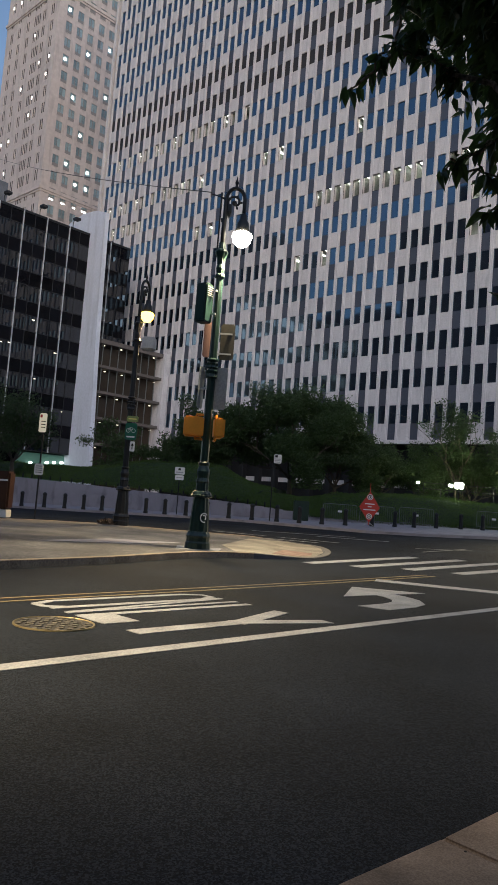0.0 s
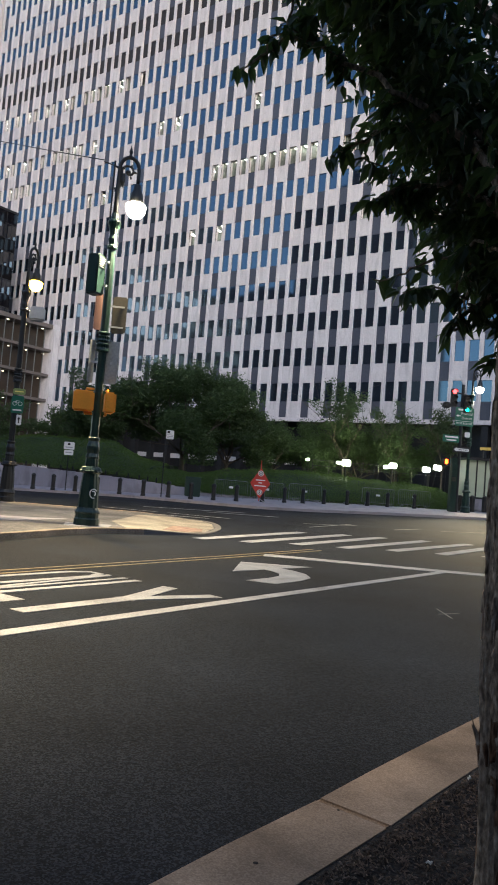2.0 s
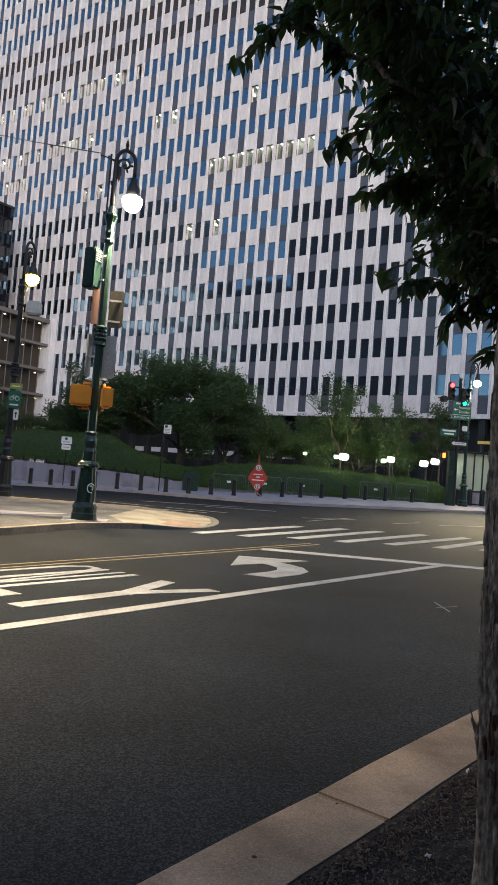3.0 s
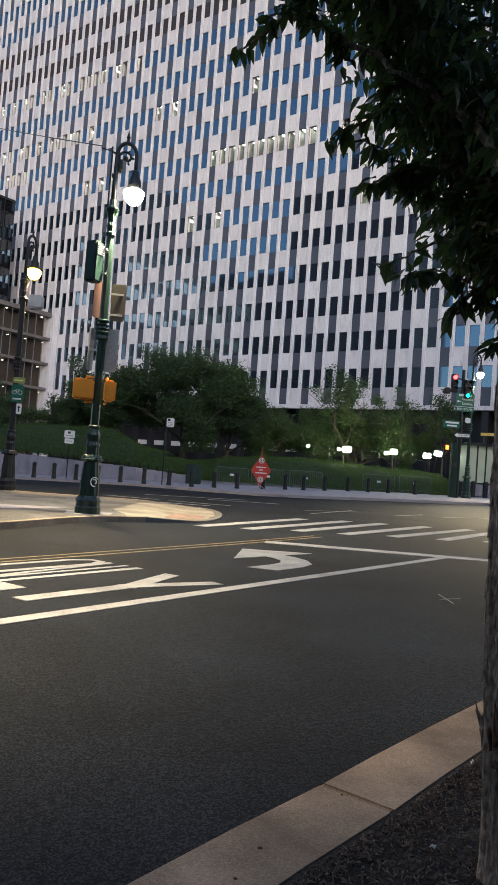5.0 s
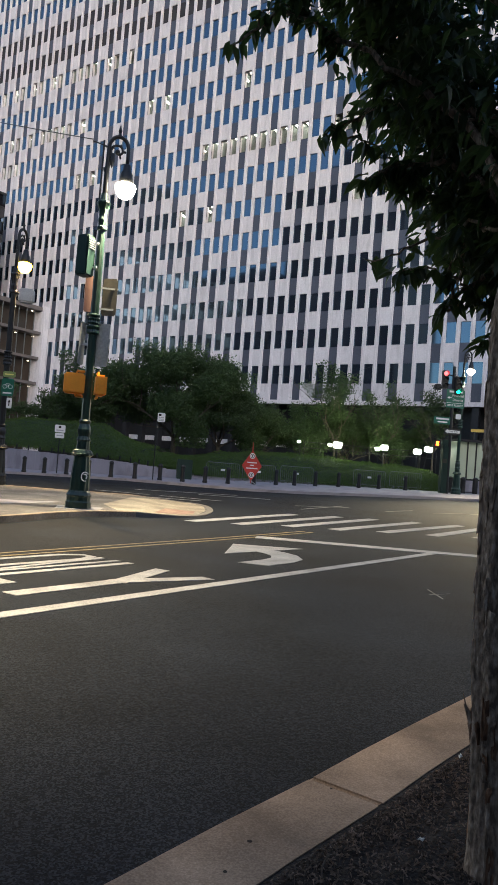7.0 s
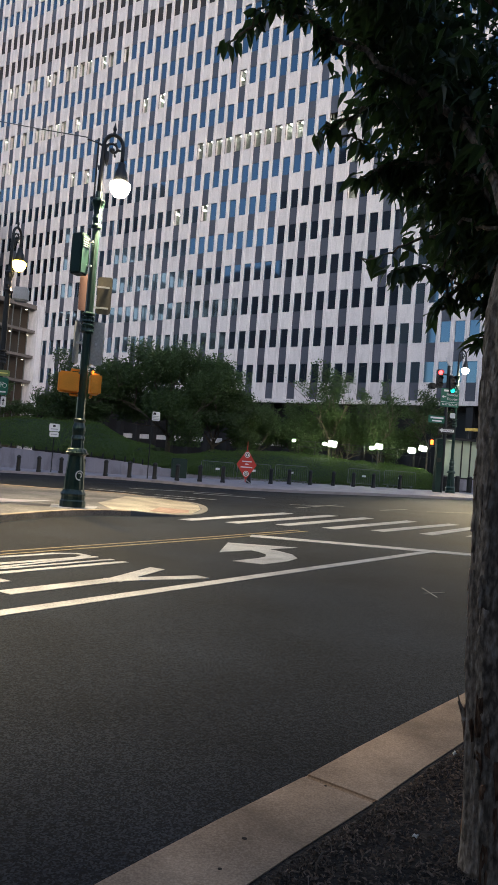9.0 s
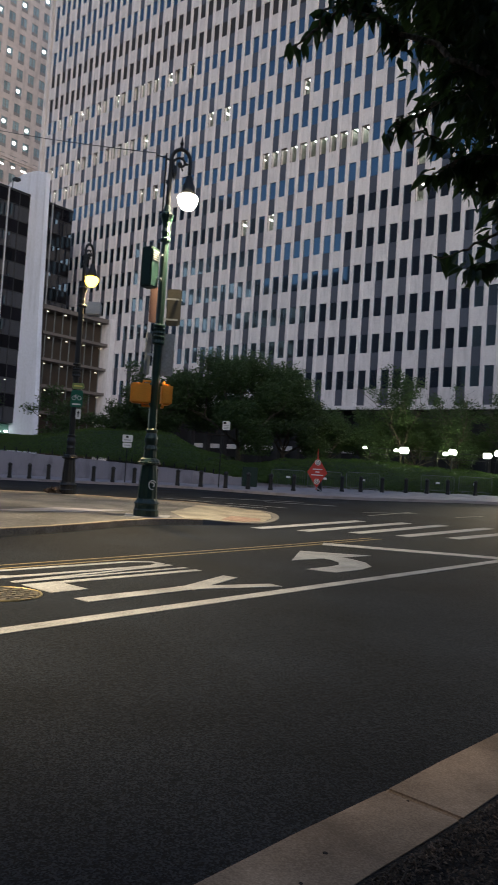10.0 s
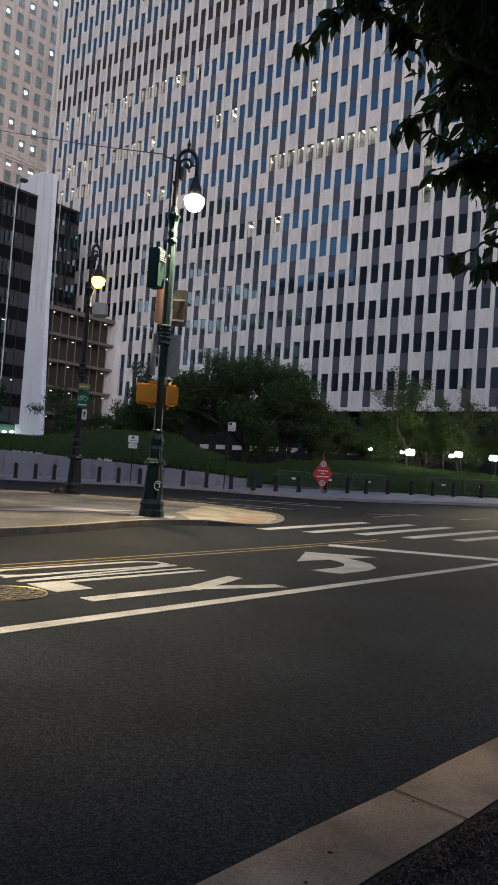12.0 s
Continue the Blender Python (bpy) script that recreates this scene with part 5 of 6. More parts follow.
# crowd barriers
bar_t = thing("crowd_barrier", (0, 0, 0), "grey steel crowd barrier with upright bars", "barrier", "crowd barriers")
fr_pts = [(-1.0, 0, 0.16), (-1.0, 0, 1.0), (-0.93, 0, 1.07), (0.93, 0, 1.07), (1.0, 0, 1.0), (1.0, 0, 0.16), (-1.0, 0, 0.16)]
part("frame", tube(bmesh.new(), fr_pts, 0.017, 6), "barrier", bar_t)
for i in range(15):
    part("upright", tube(bmesh.new(), [(-0.875 + i * 0.125, 0, 0.16), (-0.875 + i * 0.125, 0, 1.07)], 0.006, 5), "barrier", bar_t)
for x in (-0.75, 0.75):
    part("foot", tube(bmesh.new(), [(x, -0.3, 0.02), (x, 0, 0.16), (x, 0.3, 0.02)], 0.018, 6), "barrier", bar_t)
part("tag", boxed(-0.12, 0.12, -0.03, -0.024, 0.58, 0.7), "sign_white", bar_t)
for i, (x, y, r) in enumerate(((5.75, 44.4, -4), (7.95, 44.3, -6), (10.3, 44.2, -6), (15.0, 44.4, -6), (17.3, 44.2, -6))):
    m = pose(x, y, ground_z(x, y) + 0.12, 0, 0, r)
    if i == 0:
        bar_t.matrix_basis = m
    else:
        copy_thing(bar_t, m)
bx = thing("utility_box", (3.35, 43.6, ground_z(3.3, 43.6) + 0.12), "small dark green cabinet beside the barriers", "utility box")
part("cabinet", boxed(-0.45, 0.45, -0.3, 0.3, 0, 1.15, bevel=0.03), "iron", bx)
part("door", boxed(-0.4, 0.4, -0.32, -0.3, 0.1, 1.05), "iron", bx)
kio = thing("news_box", (-8.35, 25.1, ground_z(-8.4, 25) + 0.12), "brown advertising kiosk with a white foot", "kiosk")
part("body", boxed(-0.45, 0.45, -0.3, 0.3, 0.28, 1.55, bevel=0.06), material("brown poster", (0.05, 0.022, 0.012), 0.4, vary=0.3, scale=2), kio)
part("foot", boxed(-0.43, 0.43, -0.28, 0.28, 0.0, 0.26, bevel=0.02), "sign_white", kio)
bar(0.2, 1.25, 0.4, 0.06, "sign_white", kio, -0.31)

# ---- traffic signal at the far corner ----
gz3 = ground_z(18.3, 40.3) + 0.12
ts = thing("traffic_signal", (18.3, 40.3, gz3), "traffic signal pole with lit red and green lamps and signs", "traffic signal")
part("pole", tube(bmesh.new(), [(0, 0, 0), (0, 0, 7.4)], [0.11, 0.09], 12), "iron_black", ts)
part("control_box", boxed(-0.45, -0.1, -0.2, 0.2, 0.0, 2.75, bevel=0.03), "iron", ts)
part("control_box", boxed(-0.5, -0.14, -0.2, 0.2, 2.75, 3.1, bevel=0.03), "iron", ts)
part("notice", boxed(-0.45, -0.2, -0.235, -0.225, 1.75, 2.0), "sign_back", ts)


def head(x, z, y, lit, lens, rz):
    h = part("signal_head", boxed(-0.17, 0.17, -0.15, 0.15, 0, 1.05, bevel=0.03), "iron_black", ts, "black three-lamp signal head")
    h.matrix_basis = pose(x, y, z, 0, 0, rz)
    for i in range(3):
        ln = part("lens", lathe(bmesh.new(), [(0.125, 0), (0.125, 0.012), (0.06, 0.03), (0.0, 0.035)], 16), lens if i == lit else "sign_black", h)
        ln.matrix_basis = pose(0, -0.15, 0.18 + 0.345 * i, 90, 0, 0)
        vb = bmesh.new()
        for k in range(9):
            a0, a1 = math.pi * (k / 8) - 0.2, math.pi * ((k + 1) / 8) - 0.2
            if k < 8:
                q = [(0.14 * math.cos(a), y0, 0.14 * math.sin(a)) for a, y0 in ((a0, 0), (a1, 0), (a1, -0.2), (a0, -0.2))]
                vb.faces.new([vb.verts.new(p) for p in q])
        vs = part("visor", vb, "iron_black", h)
        vs.matrix_basis = pose(0, -0.15, 0.18 + 0.345 * i)


head(-0.58, 6.05, -0.1, 2, "red_lens", -8)
head(0.18, 5.75, -0.12, 0, "green_lens", 6)
part("signal_arm", tube(bmesh.new(), [(-0.75, 0, 6.95), (0.3, 0, 6.8)], 0.04, 8), "iron_black", ts)
part("signal_arm", tube(bmesh.new(), [(-0.25, 0, 7.9), (0.05, 0, 7.2), (0.75, -0.1, 5.9)], 0.03, 8), "alu", ts)
part("signal_head", boxed(-1.15, -0.75, -0.2, 0.25, 5.95, 6.3, bevel=0.08), "iron_black", ts)
hs = part("hand_signal", boxed(-1.0, -0.6, -0.22, 0.0, 2.62, 3.05, bevel=0.03), "iron_black", ts, "black pedestrian signal with a lit orange hand")
lens = part("lens", boxed(-0.10, 0.08, -0.006, 0, -0.12, 0.14, bevel=0.0), "hand_lens", hs)
lens.matrix_basis = pose(-0.82, -0.222, 2.84)
rs = plate("route_sign", 0.12, 4.98, 6.05, 1.12, "sign_green", ts, -0.14, 0, "green route sign with white lettering")
bar(0.0, 0.94, 0.8, 0.11, "sign_white", rs)
words("lettering", "Financial", 0.21, pose(0.14, -0.009, 0.72), "sign_white", rs)
words("lettering", "District", 0.21, pose(0.14, -0.009, 0.46), "sign_white", rs)
bar(0, 0.28, 1.08, 0.02, "sign_white", rs)
words("lettering", "BEST ROUTE", 0.17, pose(0, -0.009, 0.14), "sign_white", rs)
part("arrow_mark", prism(bmesh.new(), [(-0.14, 0), (0.0, -0.08), (0.0, 0.08)], 0, 0.004), "sign_white", rs).matrix_basis = pose(-0.38, -0.008, 0.58, 90, 0, 0)
bar(-0.32, 0.58, 0.16, 0.05, "sign_white", rs)
ow = plate("one_way_sign", 0.05, 3.42, 3.78, 1.02, "sign_black", ts, -0.16, 0, "black and white one way arrow sign")
part("arrow_mark", prism(bmesh.new(), [(-0.46, 0), (-0.28, -0.13), (-0.28, -0.08), (0.45, -0.08), (0.45, 0.08), (-0.28, 0.08), (-0.28, 0.13)], 0, 0.003), "sign_white", ow).matrix_basis = pose(0, -0.007, 0.18, 90, 0, 0)
words("lettering", "ONE WAY", 0.13, pose(0.08, -0.012, 0.18), "sign_black", ow)
st2 = plate("street_sign", -0.55, 4.0, 4.42, 1.05, "sign_green", ts, -0.05, 0, "green street name sign")
bar(0, 0.3, 0.8, 0.1, "sign_white", st2)
bar(0, 0.12, 0.6, 0.08, "sign_white", st2)
plate("small_sign", 0.38, 4.35, 4.65, 0.32, "sign_white", ts, -0.1)
# kiosk booth by the corner
bo = thing("guard_booth", (22.75, 45.3, ground_z(22.7, 45) + 0.12), "small glazed guard booth lit pale green inside", "booth")
part("wall", boxed(-1.5, 1.5, 0, 2.4, 0.75, 3.25), "booth_glass", bo)
part("base", boxed(-1.52, 1.52, -0.02, 2.42, 0.0, 0.75), "granite", bo)
for i in range(6):
    part("glazing_bar", boxed(-1.54 + i * 0.6, -1.46 + i * 0.6, -0.05, 0.0, 0.75, 3.25), "dark_metal", bo)
part("rail", boxed(-1.54, 1.54, -0.06, -0.051, 0.75, 0.85), "dark_metal", bo)
part("roof", boxed(-1.8, 1.8, -0.3, 2.7, 3.25, 3.4), "dark_metal", bo)
post2 = thing("bollard", (0, 0, 0), "black iron bollard beside the guard booth", "bollard", "bollards by the booth")
part("shaft", lathe(bmesh.new(), [(0.16, 0), (0.16, 0.9), (0.1, 0.98), (0, 1.0)], 12), "iron_black", post2)
for i, x in enumerate((19.4, 20.2, 21.0, 21.8)):
    m = pose(x, 42.2, ground_z(x, 42) + 0.12)
    if i:
        copy_thing(post2, m)
    else:
        post2.matrix_basis = m
sh = thing("shop_sign_band", (27.5, 54.0, 5.5), "yellow lit sign band under the tower", "sign", rz=-40)
part("panel", boxed(-1.2, 4, 0, 0.3, 0.1, 0.32), material("lit yellow band", (0.6, 0.42, 0.1), 0.5, vary=0.1, emit=(1.0, 0.65, 0.12), strength=0.05), sh)
for x in (-1.0, 3.5):
    part("post", tube(bmesh.new(), [(x, 0.15, 0.2), (x, 0.15, -5.3)], 0.09, 8), "dark_metal", sh)

# floodlights on the plaza
fl = thing("floodlight", (0, 0, 0), "bright floodlight on a low stand in the plaza", "floodlight", "floodlights on the plaza")
part("lens", boxed(-0.29, 0.29, -0.06, 0.0, -0.2, 0.2, bevel=0.055), "flood", fl)
part("housing", boxed(-0.33, 0.33, 0.002, 0.2, -0.24, 0.24, bevel=0.05), "dark_metal", fl)
for x in (-0.16, 0.0, 0.16):
    part("cooling_fin", boxed(x - 0.012, x + 0.012, 0.2, 0.28, -0.2, 0.2), "dark_metal", fl)
part("visor", boxed(-0.33, 0.33, -0.14, 0.0, 0.245, 0.262), "dark_metal", fl)
part("stand", tube(bmesh.new(), [(0, 0.2, -0.2), (0, 0.2, -3.0)], 0.04, 6), "dark_metal", fl)
for i, (x, y, z, k) in enumerate(((15.25, 52.9, 3.58, 1.1), (14.75, 53.2, 3.55, 0.5), (18.1, 52.2, 3.5, 0.6), (18.55, 52.0, 3.63, 0.9), (20.8, 51.2, 3.52, 0.95), (21.6, 51.1, 3.72, 0.95), (12.5, 53.7, 3.63, 0.4), (-28.5, 96, 3.55, 0.55), (-26.3, 97, 3.5, 0.5), (-25.2, 97.5, 3.5, 0.45), (-23.9, 98, 3.5, 0.55), (-17.5, 99, 3.6, 0.4))):
    m = pose(x, y, z, 12 - 7 * (i % 4), (0, 9, -6, 4)[i % 4], -14)
    ob = fl if i == 0 else copy_thing(fl, m)
    ob.matrix_basis = m @ Matrix.Diagonal((k, k, k, 1))
for x, y in ((15.0, 53.3), (18.3, 52.5), (21.2, 51.6)):
    lamp_light("plaza_flood", (x, y, 3.75), 450, (0.96, 1.0, 0.55), 0.25, 150, (x - 1.5, y + 5, 5.2), 0.8)
# rail behind the floodlights
pl = thing("plaza_rail", (0, 0, 0), "dark metal railing behind the floodlights", "railing")
for z in (3.75, 3.3):
    part("rail", tube(bmesh.new(), [(13.5, 56.2, z), (23.5, 54.0, z - 0.1)], 0.022, 6), "dark_metal", pl)
for i in range(9):
    x, y = 13.5 + 10.0 * i / 8, 56.2 - 2.2 * i / 8
    part("post", tube(bmesh.new(), [(x, y, 1.9), (x, y, 3.8 - 0.1 * i / 8)], 0.024, 6), "dark_metal", pl)


# ---- trees ----
def limb(bm, p, way, length, r, depth, rnd, tips):
    """A tapered limb that bends and forks."""
    pts, radii, q, w = [Vector(p)], [r], Vector(p), Vector(way).normalized()
    n = 5
    for i in range(n):
        w = (w + Vector((rnd.gauss(0, 0.16), rnd.gauss(0, 0.16), rnd.gauss(0.03, 0.1)))).normalized()
        q = q + w * length / n
        pts.append(q.copy())
        radii.append(r * (1 - 0.55 * (i + 1) / n))
    tube(bm, pts, radii, 7)
    if depth == 0:
        tips.append(q)
        tips.append(pts[3])
        return
    for _ in range(3):
        a = rnd.choice(pts[2:])
        limb(bm, a, w + Vector((rnd.gauss(0, 0.8), rnd.gauss(0, 0.8), rnd.gauss(0.15, 0.4))), length * 0.68, r * 0.5, depth - 1, rnd, tips)


def tree(name, place, height, spread, leaves, size, label, seed, trunk_h=0.25, r=0.16, flat=0.5, dense=0.22):
    rnd = random.Random(seed)
    t = thing(name, place, label, "tree", "trees on the plaza")
    bm, tips = bmesh.new(), []
    h = height * trunk_h
    tube(bm, [(0, 0, -0.5), (0.03, 0.02, h * 0.5), (0, 0, h)], [r * 1.25, r, r * 0.85], 9)
    for i in range(6):
        a = i * 1.05 + rnd.uniform(-0.3, 0.3)
        limb(bm, (0, 0, h * rnd.uniform(0.75, 1.0)), (math.cos(a) * spread / height * 1.5, math.sin(a) * spread / height * 1.5, 0.8), height * 0.42, r * 0.5, 2, rnd, tips)
    part("trunk", bm, "far_bark", t)
    pts = [Vector(q) for q in tips]
    lo, hi = min(q.z for q in pts), max(q.z for q in pts)
    wide = max(math.hypot(q.x, q.y) for q in pts)
    shaped = [Vector((q.x * spread / wide, q.y * spread / wide, h * 0.9 + (q.z - lo) / (hi - lo) * (height * 0.95 - h * 0.9))) for q in pts]

    def spot(g):
        q = g.choice(shaped)
        s = spread * dense
        a, b, c = [max(-1.5, min(1.5, g.gauss(0, 1))) for _ in range(3)]
        return q.x + a * s * 0.55, q.y + b * s * 0.55, max(h * 0.6, q.z + c * s * flat * 0.65)
    crown = leaf_cloud("crown", leaves, spot, size, "leaf", seed + 1, t)
    crown["label"] = "uneven crown of small dark leaves"
    return t


tree("broad_tree", (3.4, 57.9, 1.6), 8.6, 5.6, 100000, 0.175, "broad low tree with a dense dark green crown", 21, 0.2, 0.2, 0.6, 0.23)
tree("broad_tree", (7.0, 58.4, 1.6), 7.4, 3.6, 34000, 0.175, "broad low tree with a dense dark green crown", 22, 0.2, 0.16)
tree("broad_tree", (-2.6, 58.8, 1.6), 7.8, 3.6, 34000, 0.175, "broad low tree with a dense dark green crown", 23, 0.2, 0.16)
tree("small_tree", (10.6, 59.5, 1.6), 5.4, 3.2, 24000, 0.15, "small leafy tree lit from below by floodlights", 24, 0.15, 0.11)
tree("small_tree", (14.2, 60.0, 1.6), 5.6, 3.2, 24000, 0.15, "small leafy tree lit from below by floodlights", 25, 0.15, 0.11)
tree("small_tree", (18.2, 60.0, 1.6), 5.4, 3.0, 24000, 0.15, "small leafy tree lit from below by floodlights", 35, 0.15, 0.11)
tree("small_tree", (21.6, 59.5, 1.6), 5.2, 2.8, 24000, 0.15, "small leafy tree lit from below by floodlights", 36, 0.15, 0.11)
tree("slender_tree", (16.6, 58.6, 1.4), 9.6, 2.8, 5200, 0.19, "slender young tree with a thin airy crown", 26, 0.3, 0.08)
tree("slender_tree", (20.4, 57.4, 1.4), 8.0, 2.6, 4800, 0.19, "slender young tree with a thin airy crown", 27, 0.3, 0.08)
tree("slender_tree", (24.2, 56.4, 1.4), 8.0, 2.4, 4200, 0.19, "slender young tree with a thin airy crown", 28, 0.35, 0.08)
tree("broad_tree", (-17.5, 55.0, 1.6), 7.2, 3.6, 14000, 0.17, "dark leafy tree by the glass block", 29, 0.2, 0.15)
tree("small_tree", (-11.2, 60.0, 2.4), 4.6, 3.0, 5200, 0.19, "small leafy tree behind the hedge", 30, 0.2, 0.1)
tree("small_tree", (-6.6, 61.0, 2.4), 4.4, 2.6, 4800, 0.19, "small leafy tree behind the hedge", 31, 0.2, 0.1)

# ---- the street tree beside the camera ----
nt_ = thing("street_tree", (1.197, 2.10, 0.10), "street tree with peeling bark and drooping pointed leaves", "tree")
bm = bmesh.new()
axis = [(0.012, 0.0, -0.05), (0.01, 0.0, 0.1), (0.004, 0.0, 0.35), (-0.006, 0.002, 0.6), (-0.016, 0.0, 0.9), (-0.024, 0.0, 1.2), (-0.028, 0.0, 1.45), (-0.02, 0.0, 1.62), (-0.01, 0.01, 1.75), (0.03, 0.03, 2.0), (0.08, 0.06, 2.6), (0.2, 0.15, 3.4)]
rad = [0.09, 0.079, 0.077, 0.077, 0.076, 0.076, 0.076, 0.08, 0.086, 0.07, 0.05, 0.04]
fine_axis, fine_rad = [], []
for (p, q), (r0, r1) in zip(zip(axis, axis[1:]), zip(rad, rad[1:])):
    for i in range(22):
        fine_axis.append(tuple(Vector(p).lerp(Vector(q), i / 22)))
        fine_rad.append(r0 + (r1 - r0) * i / 22)
tube(bm, fine_axis, fine_rad, 84)


def bark_out(a, z):
    """How far the bark stands out: slow swellings, upright ridges and small scales."""
    ca, sa = math.cos(a), math.sin(a)
    ridge = 1 - abs(noise.noise((ca * 6, sa * 6, z * 2.2))) * 2.4
    return 0.010 * noise.noise((ca * 2.5, sa * 2.5, z * 1.6)) + 0.004 * ridge + 0.004 * noise.noise((ca * 13, sa * 13, z * 9)) + 0.002 * noise.noise((ca * 30, sa * 30, z * 40)) - 0.004


for v in bm.verts:
    a = math.atan2(v.co.y, v.co.x)
    v.co += Vector((math.cos(a), math.sin(a), 0)) * bark_out(a, v.co.z)
part("trunk", bm, "bark", nt_, smooth=True)
# loose plates of bark, each lifting at one end
flakes = random.Random(41)
for k in range(110):
    a, z, ln, wd = flakes.uniform(2.3, 6.0), flakes.uniform(0.05, 1.65), flakes.uniform(0.03, 0.12), flakes.uniform(0.1, 0.36)
    lift, lean = flakes.choice((1, -1)) * flakes.uniform(0.001, 0.006), flakes.uniform(-0.12, 0.12)
    bm = bmesh.new()
    rows2 = []
    for i in range(4):
        f = i / 3
        zz = z + ln * (f - 0.5)
        w2 = wd * (0.55 + 0.45 * math.sin(math.pi * (0.15 + 0.75 * f))) * flakes.uniform(0.8, 1.15)
        out = 0.0785 + max(lift * (f - 0.3), -lift * (0.7 - f), 0.0) * 1.4
        cx = along([(-0.1, 0.012), (0.35, 0.004), (0.9, -0.016), (1.45, -0.028), (1.75, -0.01), (2.5, 0.07)], zz)
        ring = []
        for aa in (-0.5, 0.0, 0.5):
            ang = a + lean * f + aa * w2
            rr = out + bark_out(ang, zz) + (0.002 if aa == 0 else 0)
            ring.append((cx + rr * math.cos(ang), rr * math.sin(ang), zz + 0.012 * aa * (1 if k % 2 else -1)))
            ring.append((cx + (rr - 0.004) * math.cos(ang), (rr - 0.004) * math.sin(ang), zz))
        rows2.append([bm.verts.new(p) for p in ring])
    for p, q in zip(rows2, rows2[1:]):
        for i, j in ((0, 2), (2, 4), (4, 5), (5, 3), (3, 1), (1, 0)):
            bm.faces.new((p[i], p[j], q[j], q[i]))
    for e in (rows2[0], rows2[-1]):
        bm.faces.new((e[0], e[2], e[3], e[1]))
        bm.faces.new((e[2], e[4], e[5], e[3]))
    bmesh.ops.recalc_face_normals(bm, faces=bm.faces)
    part("bark_plate", bm, "bark_red" if z < 0.62 and flakes.random() < 0.5 else "bark", nt_)
# a snapped twig on the trunk's side
stub = Vector((0.08 * math.cos(2.9), 0.08 * math.sin(2.9), 0.485))
side_way = Vector((math.cos(2.7), math.sin(2.7), 0))
part("snapped_twig", tube(bmesh.new(), [stub, stub + side_way * 0.012 + Vector((0, 0, 0.03)), stub + side_way * 0.024 + Vector((0, 0, 0.055))], [0.010, 0.008, 0.004], 7), "bark", nt_)
part("snapped_twig", tube(bmesh.new(), [stub + side_way * 0.02 + Vector((0, 0, 0.05)), stub + side_way * 0.03 + Vector((0, 0, 0.085))], [0.0028, 0.0008], 5), "bark", nt_)
part("snapped_twig", tube(bmesh.new(), [stub + Vector((0, 0, -0.03)), stub + side_way * 0.012 + Vector((0, 0, 0.0))], [0.006, 0.002], 5), "bark", nt_)
rnd = random.Random(77)
spots = []


def bough(pts, r0, r1, leafy=0.25, count=3):
    pts = [Vector(p) for p in pts]
    full = []
    for p, q in zip(pts, pts[1:]):
        for i in range(6):
            full.append(p.lerp(q, i / 6) + Vector((rnd.gauss(0, 0.008), rnd.gauss(0, 0.008), rnd.gauss(0, 0.008))))
    full.append(pts[-1])
    part("bough", tube(bmesh.new(), full, [r0 + (r1 - r0) * i / (len(full) - 1) for i in range(len(full))], 6), "bark", nt_)
    for i, p in enumerate(full):
        if i / len(full) > leafy:
            spots.append((p, count))
    return full


# boughs, in the tree's own place
main = [
    [(0.03, 0.03, 1.95), (-0.15, 0.35, 2.5), (-0.45, 0.6, 2.85), (-0.80, 0.66, 3.0), (-0.98, 0.72, 2.86)],
    [(0.05, 0.05, 2.2), (-0.05, 0.45, 2.6), (-0.2, 0.65, 2.75), (-0.45, 0.72, 2.66), (-0.58, 0.74, 2.56)],
    [(0.05, 0.05, 1.9), (0.0, 0.35, 2.25), (-0.12, 0.55, 2.45), (-0.3, 0.65, 2.45), (-0.42, 0.68, 2.38)],
    [(0.04, 0.04, 1.85), (0.02, 0.3, 2.1), (-0.05, 0.48, 2.2), (-0.22, 0.62, 2.12), (-0.38, 0.68, 2.07)],
    [(0.04, 0.04, 1.8), (0.1, 0.3, 2.0), (0.05, 0.5, 2.02), (-0.05, 0.55, 1.94), (-0.1, 0.57, 1.86)],
    [(0.05, 0.05, 1.9), (0.25, 0.35, 2.1), (0.25, 0.55, 1.98), (0.15, 0.56, 1.83), (0.08, 0.55, 1.76)],
    [(0.1, 0.1, 2.7), (-0.2, 0.4, 3.1), (-0.5, 0.5, 3.3), (-0.75, 0.55, 3.28), (-0.85, 0.6, 3.2)],
    [(0.05, 0.05, 2.0), (0.35, 0.3, 2.3), (0.65, 0.55, 2.4), (0.8, 0.7, 2.2)],
    [(0.05, 0.05, 2.1), (0.2, -0.3, 2.5), (0.3, -0.7, 2.7), (0.2, -1.0, 2.6)],
    [(0.1, 0.1, 2.6), (0.5, 0.1, 3.1), (0.9, 0.3, 3.3)],
    [(0.1, 0.1, 2.6), (0.1, 0.6, 3.0), (0.2, 1.0, 3.1), (0.1, 1.3, 2.9)],
]
for number, pts in enumerate(main):
    thin_ = number == 3
    pts = [(x + 0.07 * min(i, 1), y, z) for i, (x, y, z) in enumerate(pts)]
    full = bough(pts, 0.012 if thin_ else 0.02, 0.003, 0.5 if thin_ else 0.3, 1 if thin_ else 3)
    for _ in range(0 if thin_ else 6):
        a = rnd.choice(full[6:])
        w = Vector((rnd.gauss(0.08, 0.16), rnd.gauss(0, 0.16), rnd.gauss(0.05, 0.12)))
        bough([a, a + w * 0.6 + Vector((0, 0, 0.04)), a + w + Vector((0, 0, -0.02))], 0.006, 0.002, 0.2)


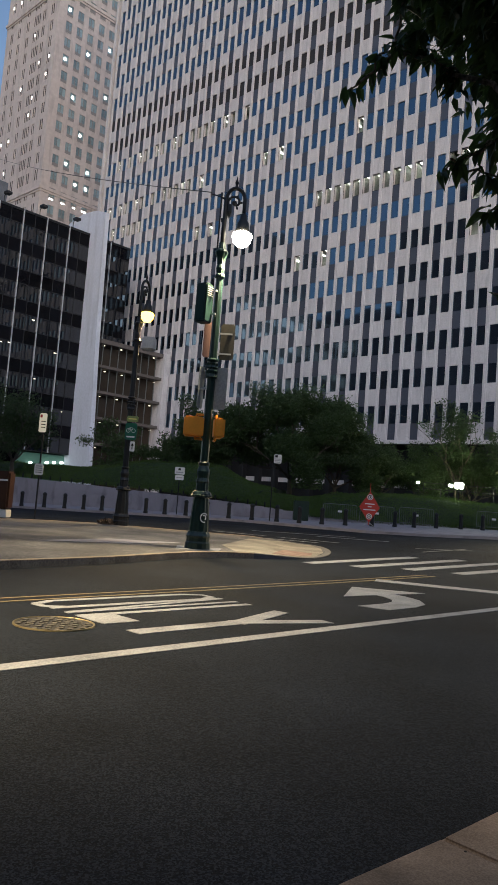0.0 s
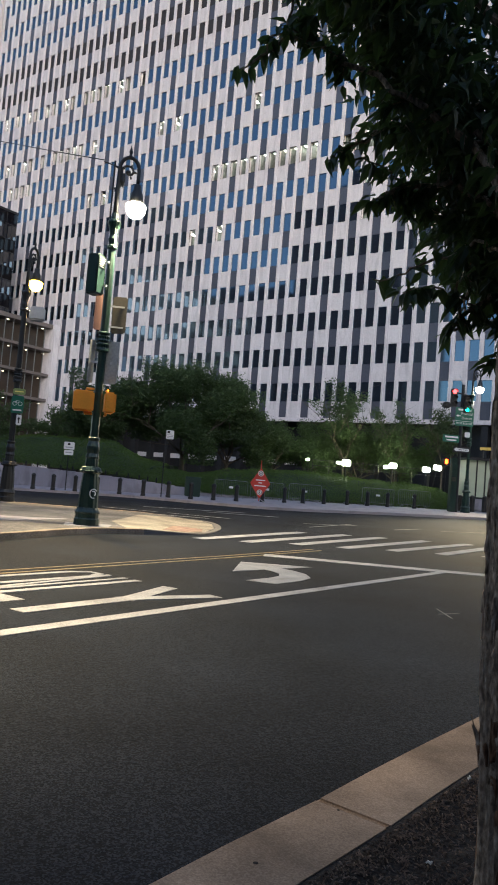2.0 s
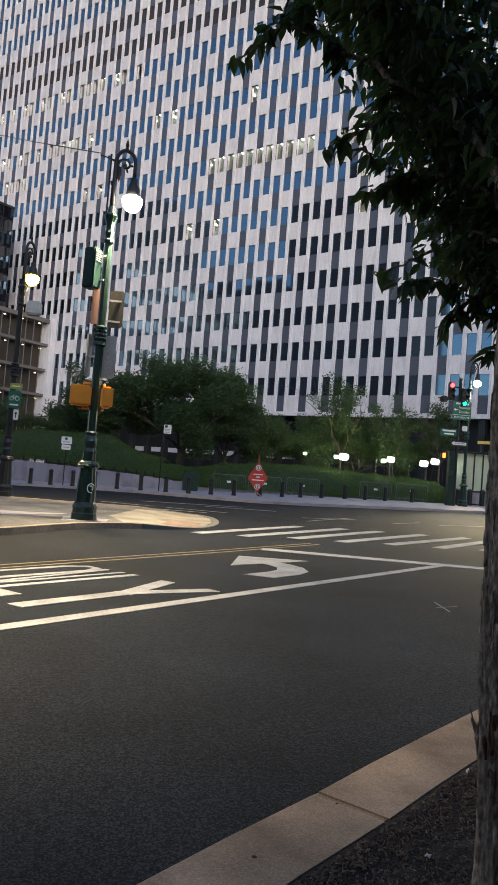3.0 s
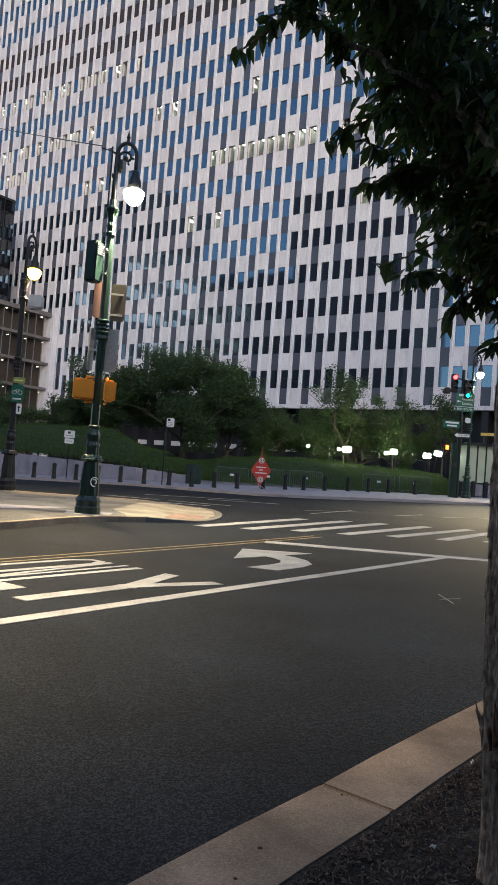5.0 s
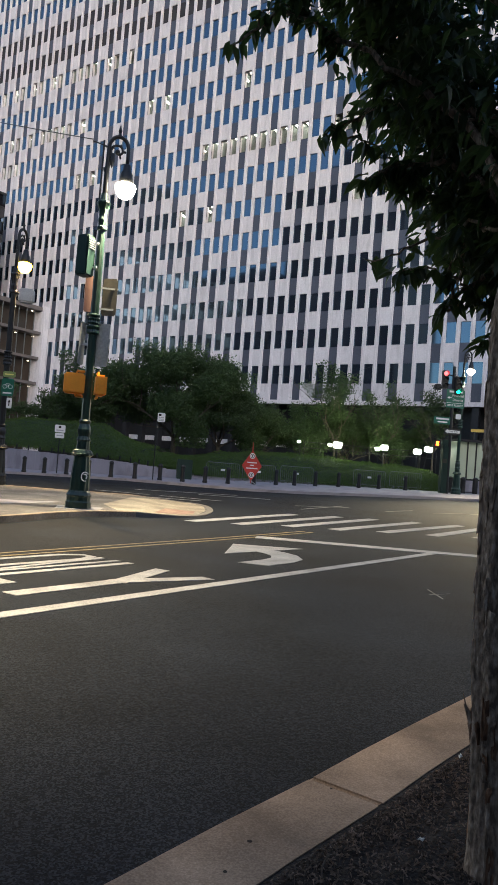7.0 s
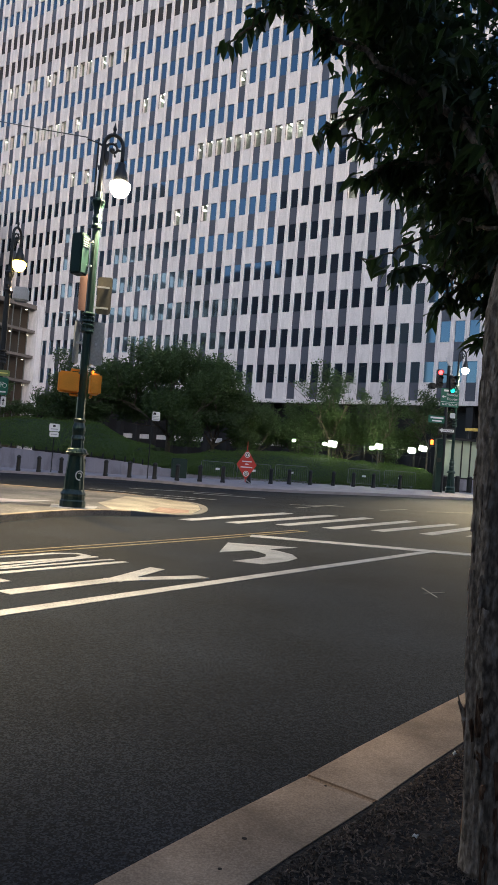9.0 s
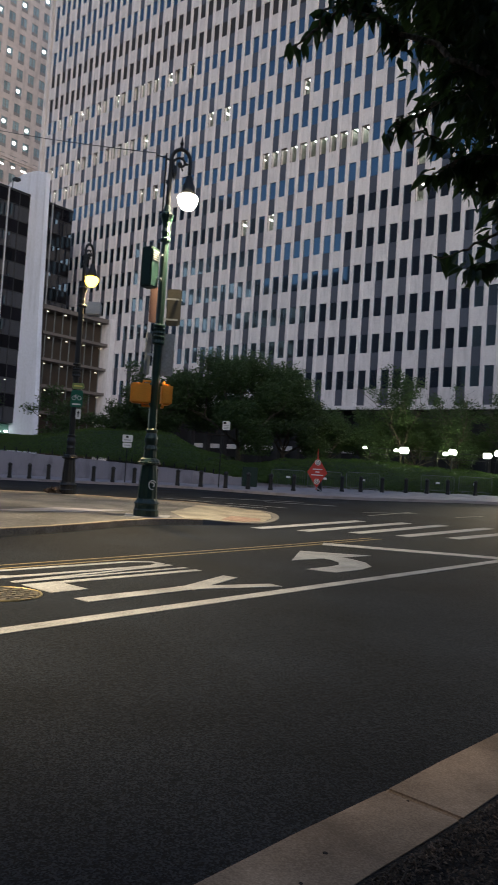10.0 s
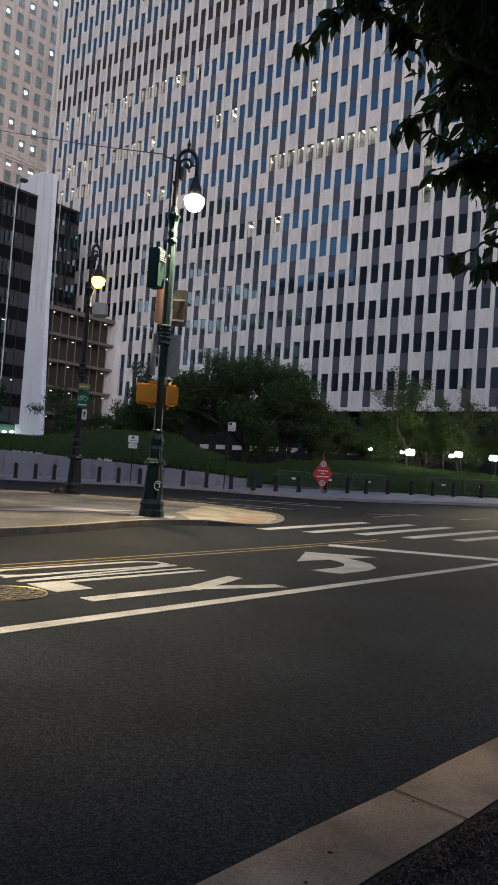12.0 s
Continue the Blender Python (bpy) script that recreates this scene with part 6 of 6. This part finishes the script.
def leaf_mesh(r, v, f, c, way, ln):
    """A pointed leaf: folded along its midrib and bent downwards."""
    side = way.cross(Vector((r.gauss(0, 0.35), r.gauss(0, 0.35), 1))).normalized()
    up = side.cross(way).normalized()
    n = len(v)
    w = ln * r.uniform(0.17, 0.24)
    mid = [c + way * ln * s - up * ln * 0.28 * s * s for s in (0, 0.3, 0.65, 1.0)]
    v += [tuple(mid[0]), tuple(mid[1]), tuple(mid[2]), tuple(mid[3]),
          tuple(mid[1] + side * w + up * w * 0.35), tuple(mid[2] + side * w * 0.7 + up * w * 0.25),
          tuple(mid[1] - side * w + up * w * 0.35), tuple(mid[2] - side * w * 0.7 + up * w * 0.25)]
    f += [(n, n + 4, n + 1), (n + 1, n + 4, n + 5, n + 2), (n + 2, n + 5, n + 3), (n, n + 1, n + 6), (n + 1, n + 2, n + 7, n + 6), (n + 2, n + 3, n + 7)]


lv, lf = [], []
for p, count in spots:
    for _ in range(count):
        way = Vector((rnd.gauss(-0.25, 0.6), rnd.gauss(0, 0.6), rnd.gauss(-0.55, 0.35))).normalized()
        leaf_mesh(rnd, lv, lf, p + Vector((rnd.gauss(0, 0.012), rnd.gauss(0, 0.012), rnd.gauss(0, 0.01))), way, rnd.uniform(0.055, 0.105))
# the thick of the crown, above and behind its drooping rim
RIM = [(-0.75, 3.2), (-0.5, 3.02), (-0.4, 2.86), (-0.3, 2.66), (-0.2, 2.5), (-0.1, 2.34), (-0.03, 2.12), (0.05, 2.0), (0.12, 1.95), (0.4, 1.95), (2.0, 1.95)]
for _ in range(14000):
    x = rnd.uniform(-0.64, 1.5)
    y = rnd.gauss(0.72, 0.32)
    rim = along(RIM, x - 0.10) + 0.5 * (y - 0.65) + 0.10 * noise.noise((x * 5, y * 5, 0))
    z = rim + 0.04 + abs(rnd.gauss(0, 0.5))
    if z > 4.4 or y < -1.2 or (y < 0.2 and z < 2.1):
        continue
    way = Vector((rnd.gauss(-0.2, 0.7), rnd.gauss(0, 0.7), rnd.gauss(-0.5, 0.4))).normalized()
    leaf_mesh(rnd, lv, lf, Vector((x, y, z)), way, rnd.uniform(0.055, 0.105))
# unseen leaves over the camera, added to shade the near ground from the sky
for _ in range(5000):
    a, r = rnd.uniform(0, 6.283), 2.6 * math.sqrt(rnd.random())
    x, y = 0.1 + r * math.cos(a), -1.1 + r * math.sin(a) * 0.8
    z = 3.3 + abs(rnd.gauss(0, 0.6)) + 0.15 * noise.noise((x * 2, y * 2, 5))
    if y > 0.2 and x < 0.2:
        continue
    leaf_mesh(rnd, lv, lf, Vector((x, y, z)), Vector((rnd.gauss(0, 0.7), rnd.gauss(0, 0.7), rnd.gauss(-0.5, 0.4))).normalized(), rnd.uniform(0.09, 0.15))
leaves = solid("leaves", lv, lf, ["leaf_near"], nt_)
leaves["label"] = "drooping pointed dark green leaves"
leaves["kind"] = "stuff"

# overhead wire
wire = thing("overhead_wire", (0, 0, 0), "thin black wire slung from the lamp post across the street", "wire")
p0, p1 = Vector((-1.36, 17.0, 8.52)), Vector((-20.0, 49.4, 23.8))
part("strand", tube(bmesh.new(), [p0.lerp(p1, i / 24) - Vector((0, 0, 0.3 * 4 * (i / 24) * (1 - i / 24))) for i in range(25)], 0.012, 5), "sign_black", wire)
for x, y, r0 in ((0.49, 2.28, 0.008), (0.39, 2.11, 0.006), (0.86, 2.66, 0.005)):
    part("chipped_pit", lathe(bmesh.new(), [(r0 * 1.3, -0.004), (r0, 0.0006), (r0 * 0.5, 0.0002)], 9), "mulch", kerb2).matrix_basis = pose(x, y, 0.1505)
weeds = thing("weed_tuft", (-4.55, 25.1, ground_z(-4.5, 25) + 0.12), "small tuft of dry brown grass at the lamp's foot", "weeds")
tagged(leaf_cloud("dry_grass", 150, lambda r: (r.gauss(0, 0.13), r.gauss(0, 0.06), abs(r.gauss(0, 0.05))), 0.15, "chip", 91, weeds, -0.8), kind="stuff")
scrap = material("white paper scrap", (0.7, 0.7, 0.68), 0.7, vary=0.08, bump=0.0)
for x, y, ln, turn in ((1.515, 2.965, 0.035, 55), (1.05, 2.27, 0.02, -20)):
    ps = thing("paper_scrap", (x, y, 0.152), "small crumpled white paper scrap on the mulch", "litter", "scraps on the mulch", rz=turn)
    bm = tube(bmesh.new(), [(-ln / 2, 0, 0.004), (-ln / 6, 0.003, 0.009), (ln / 5, -0.002, 0.006), (ln / 2, 0.002, 0.012)], [0.002, 0.005, 0.006, 0.002], 5)
    part("paper", bm, scrap, ps)
tw = thing("fallen_twig", (0.70, 2.13, 0.153), "bent brown fallen twig lying on the mulch", "twig", rz=62)
part("stem", tube(bmesh.new(), [(-0.075, 0, 0), (-0.03, 0.012, 0.006), (0.03, 0.010, 0.009), (0.075, -0.008, 0.003)], [0.0022, 0.0035, 0.0032, 0.0015], 6), "chip", tw)
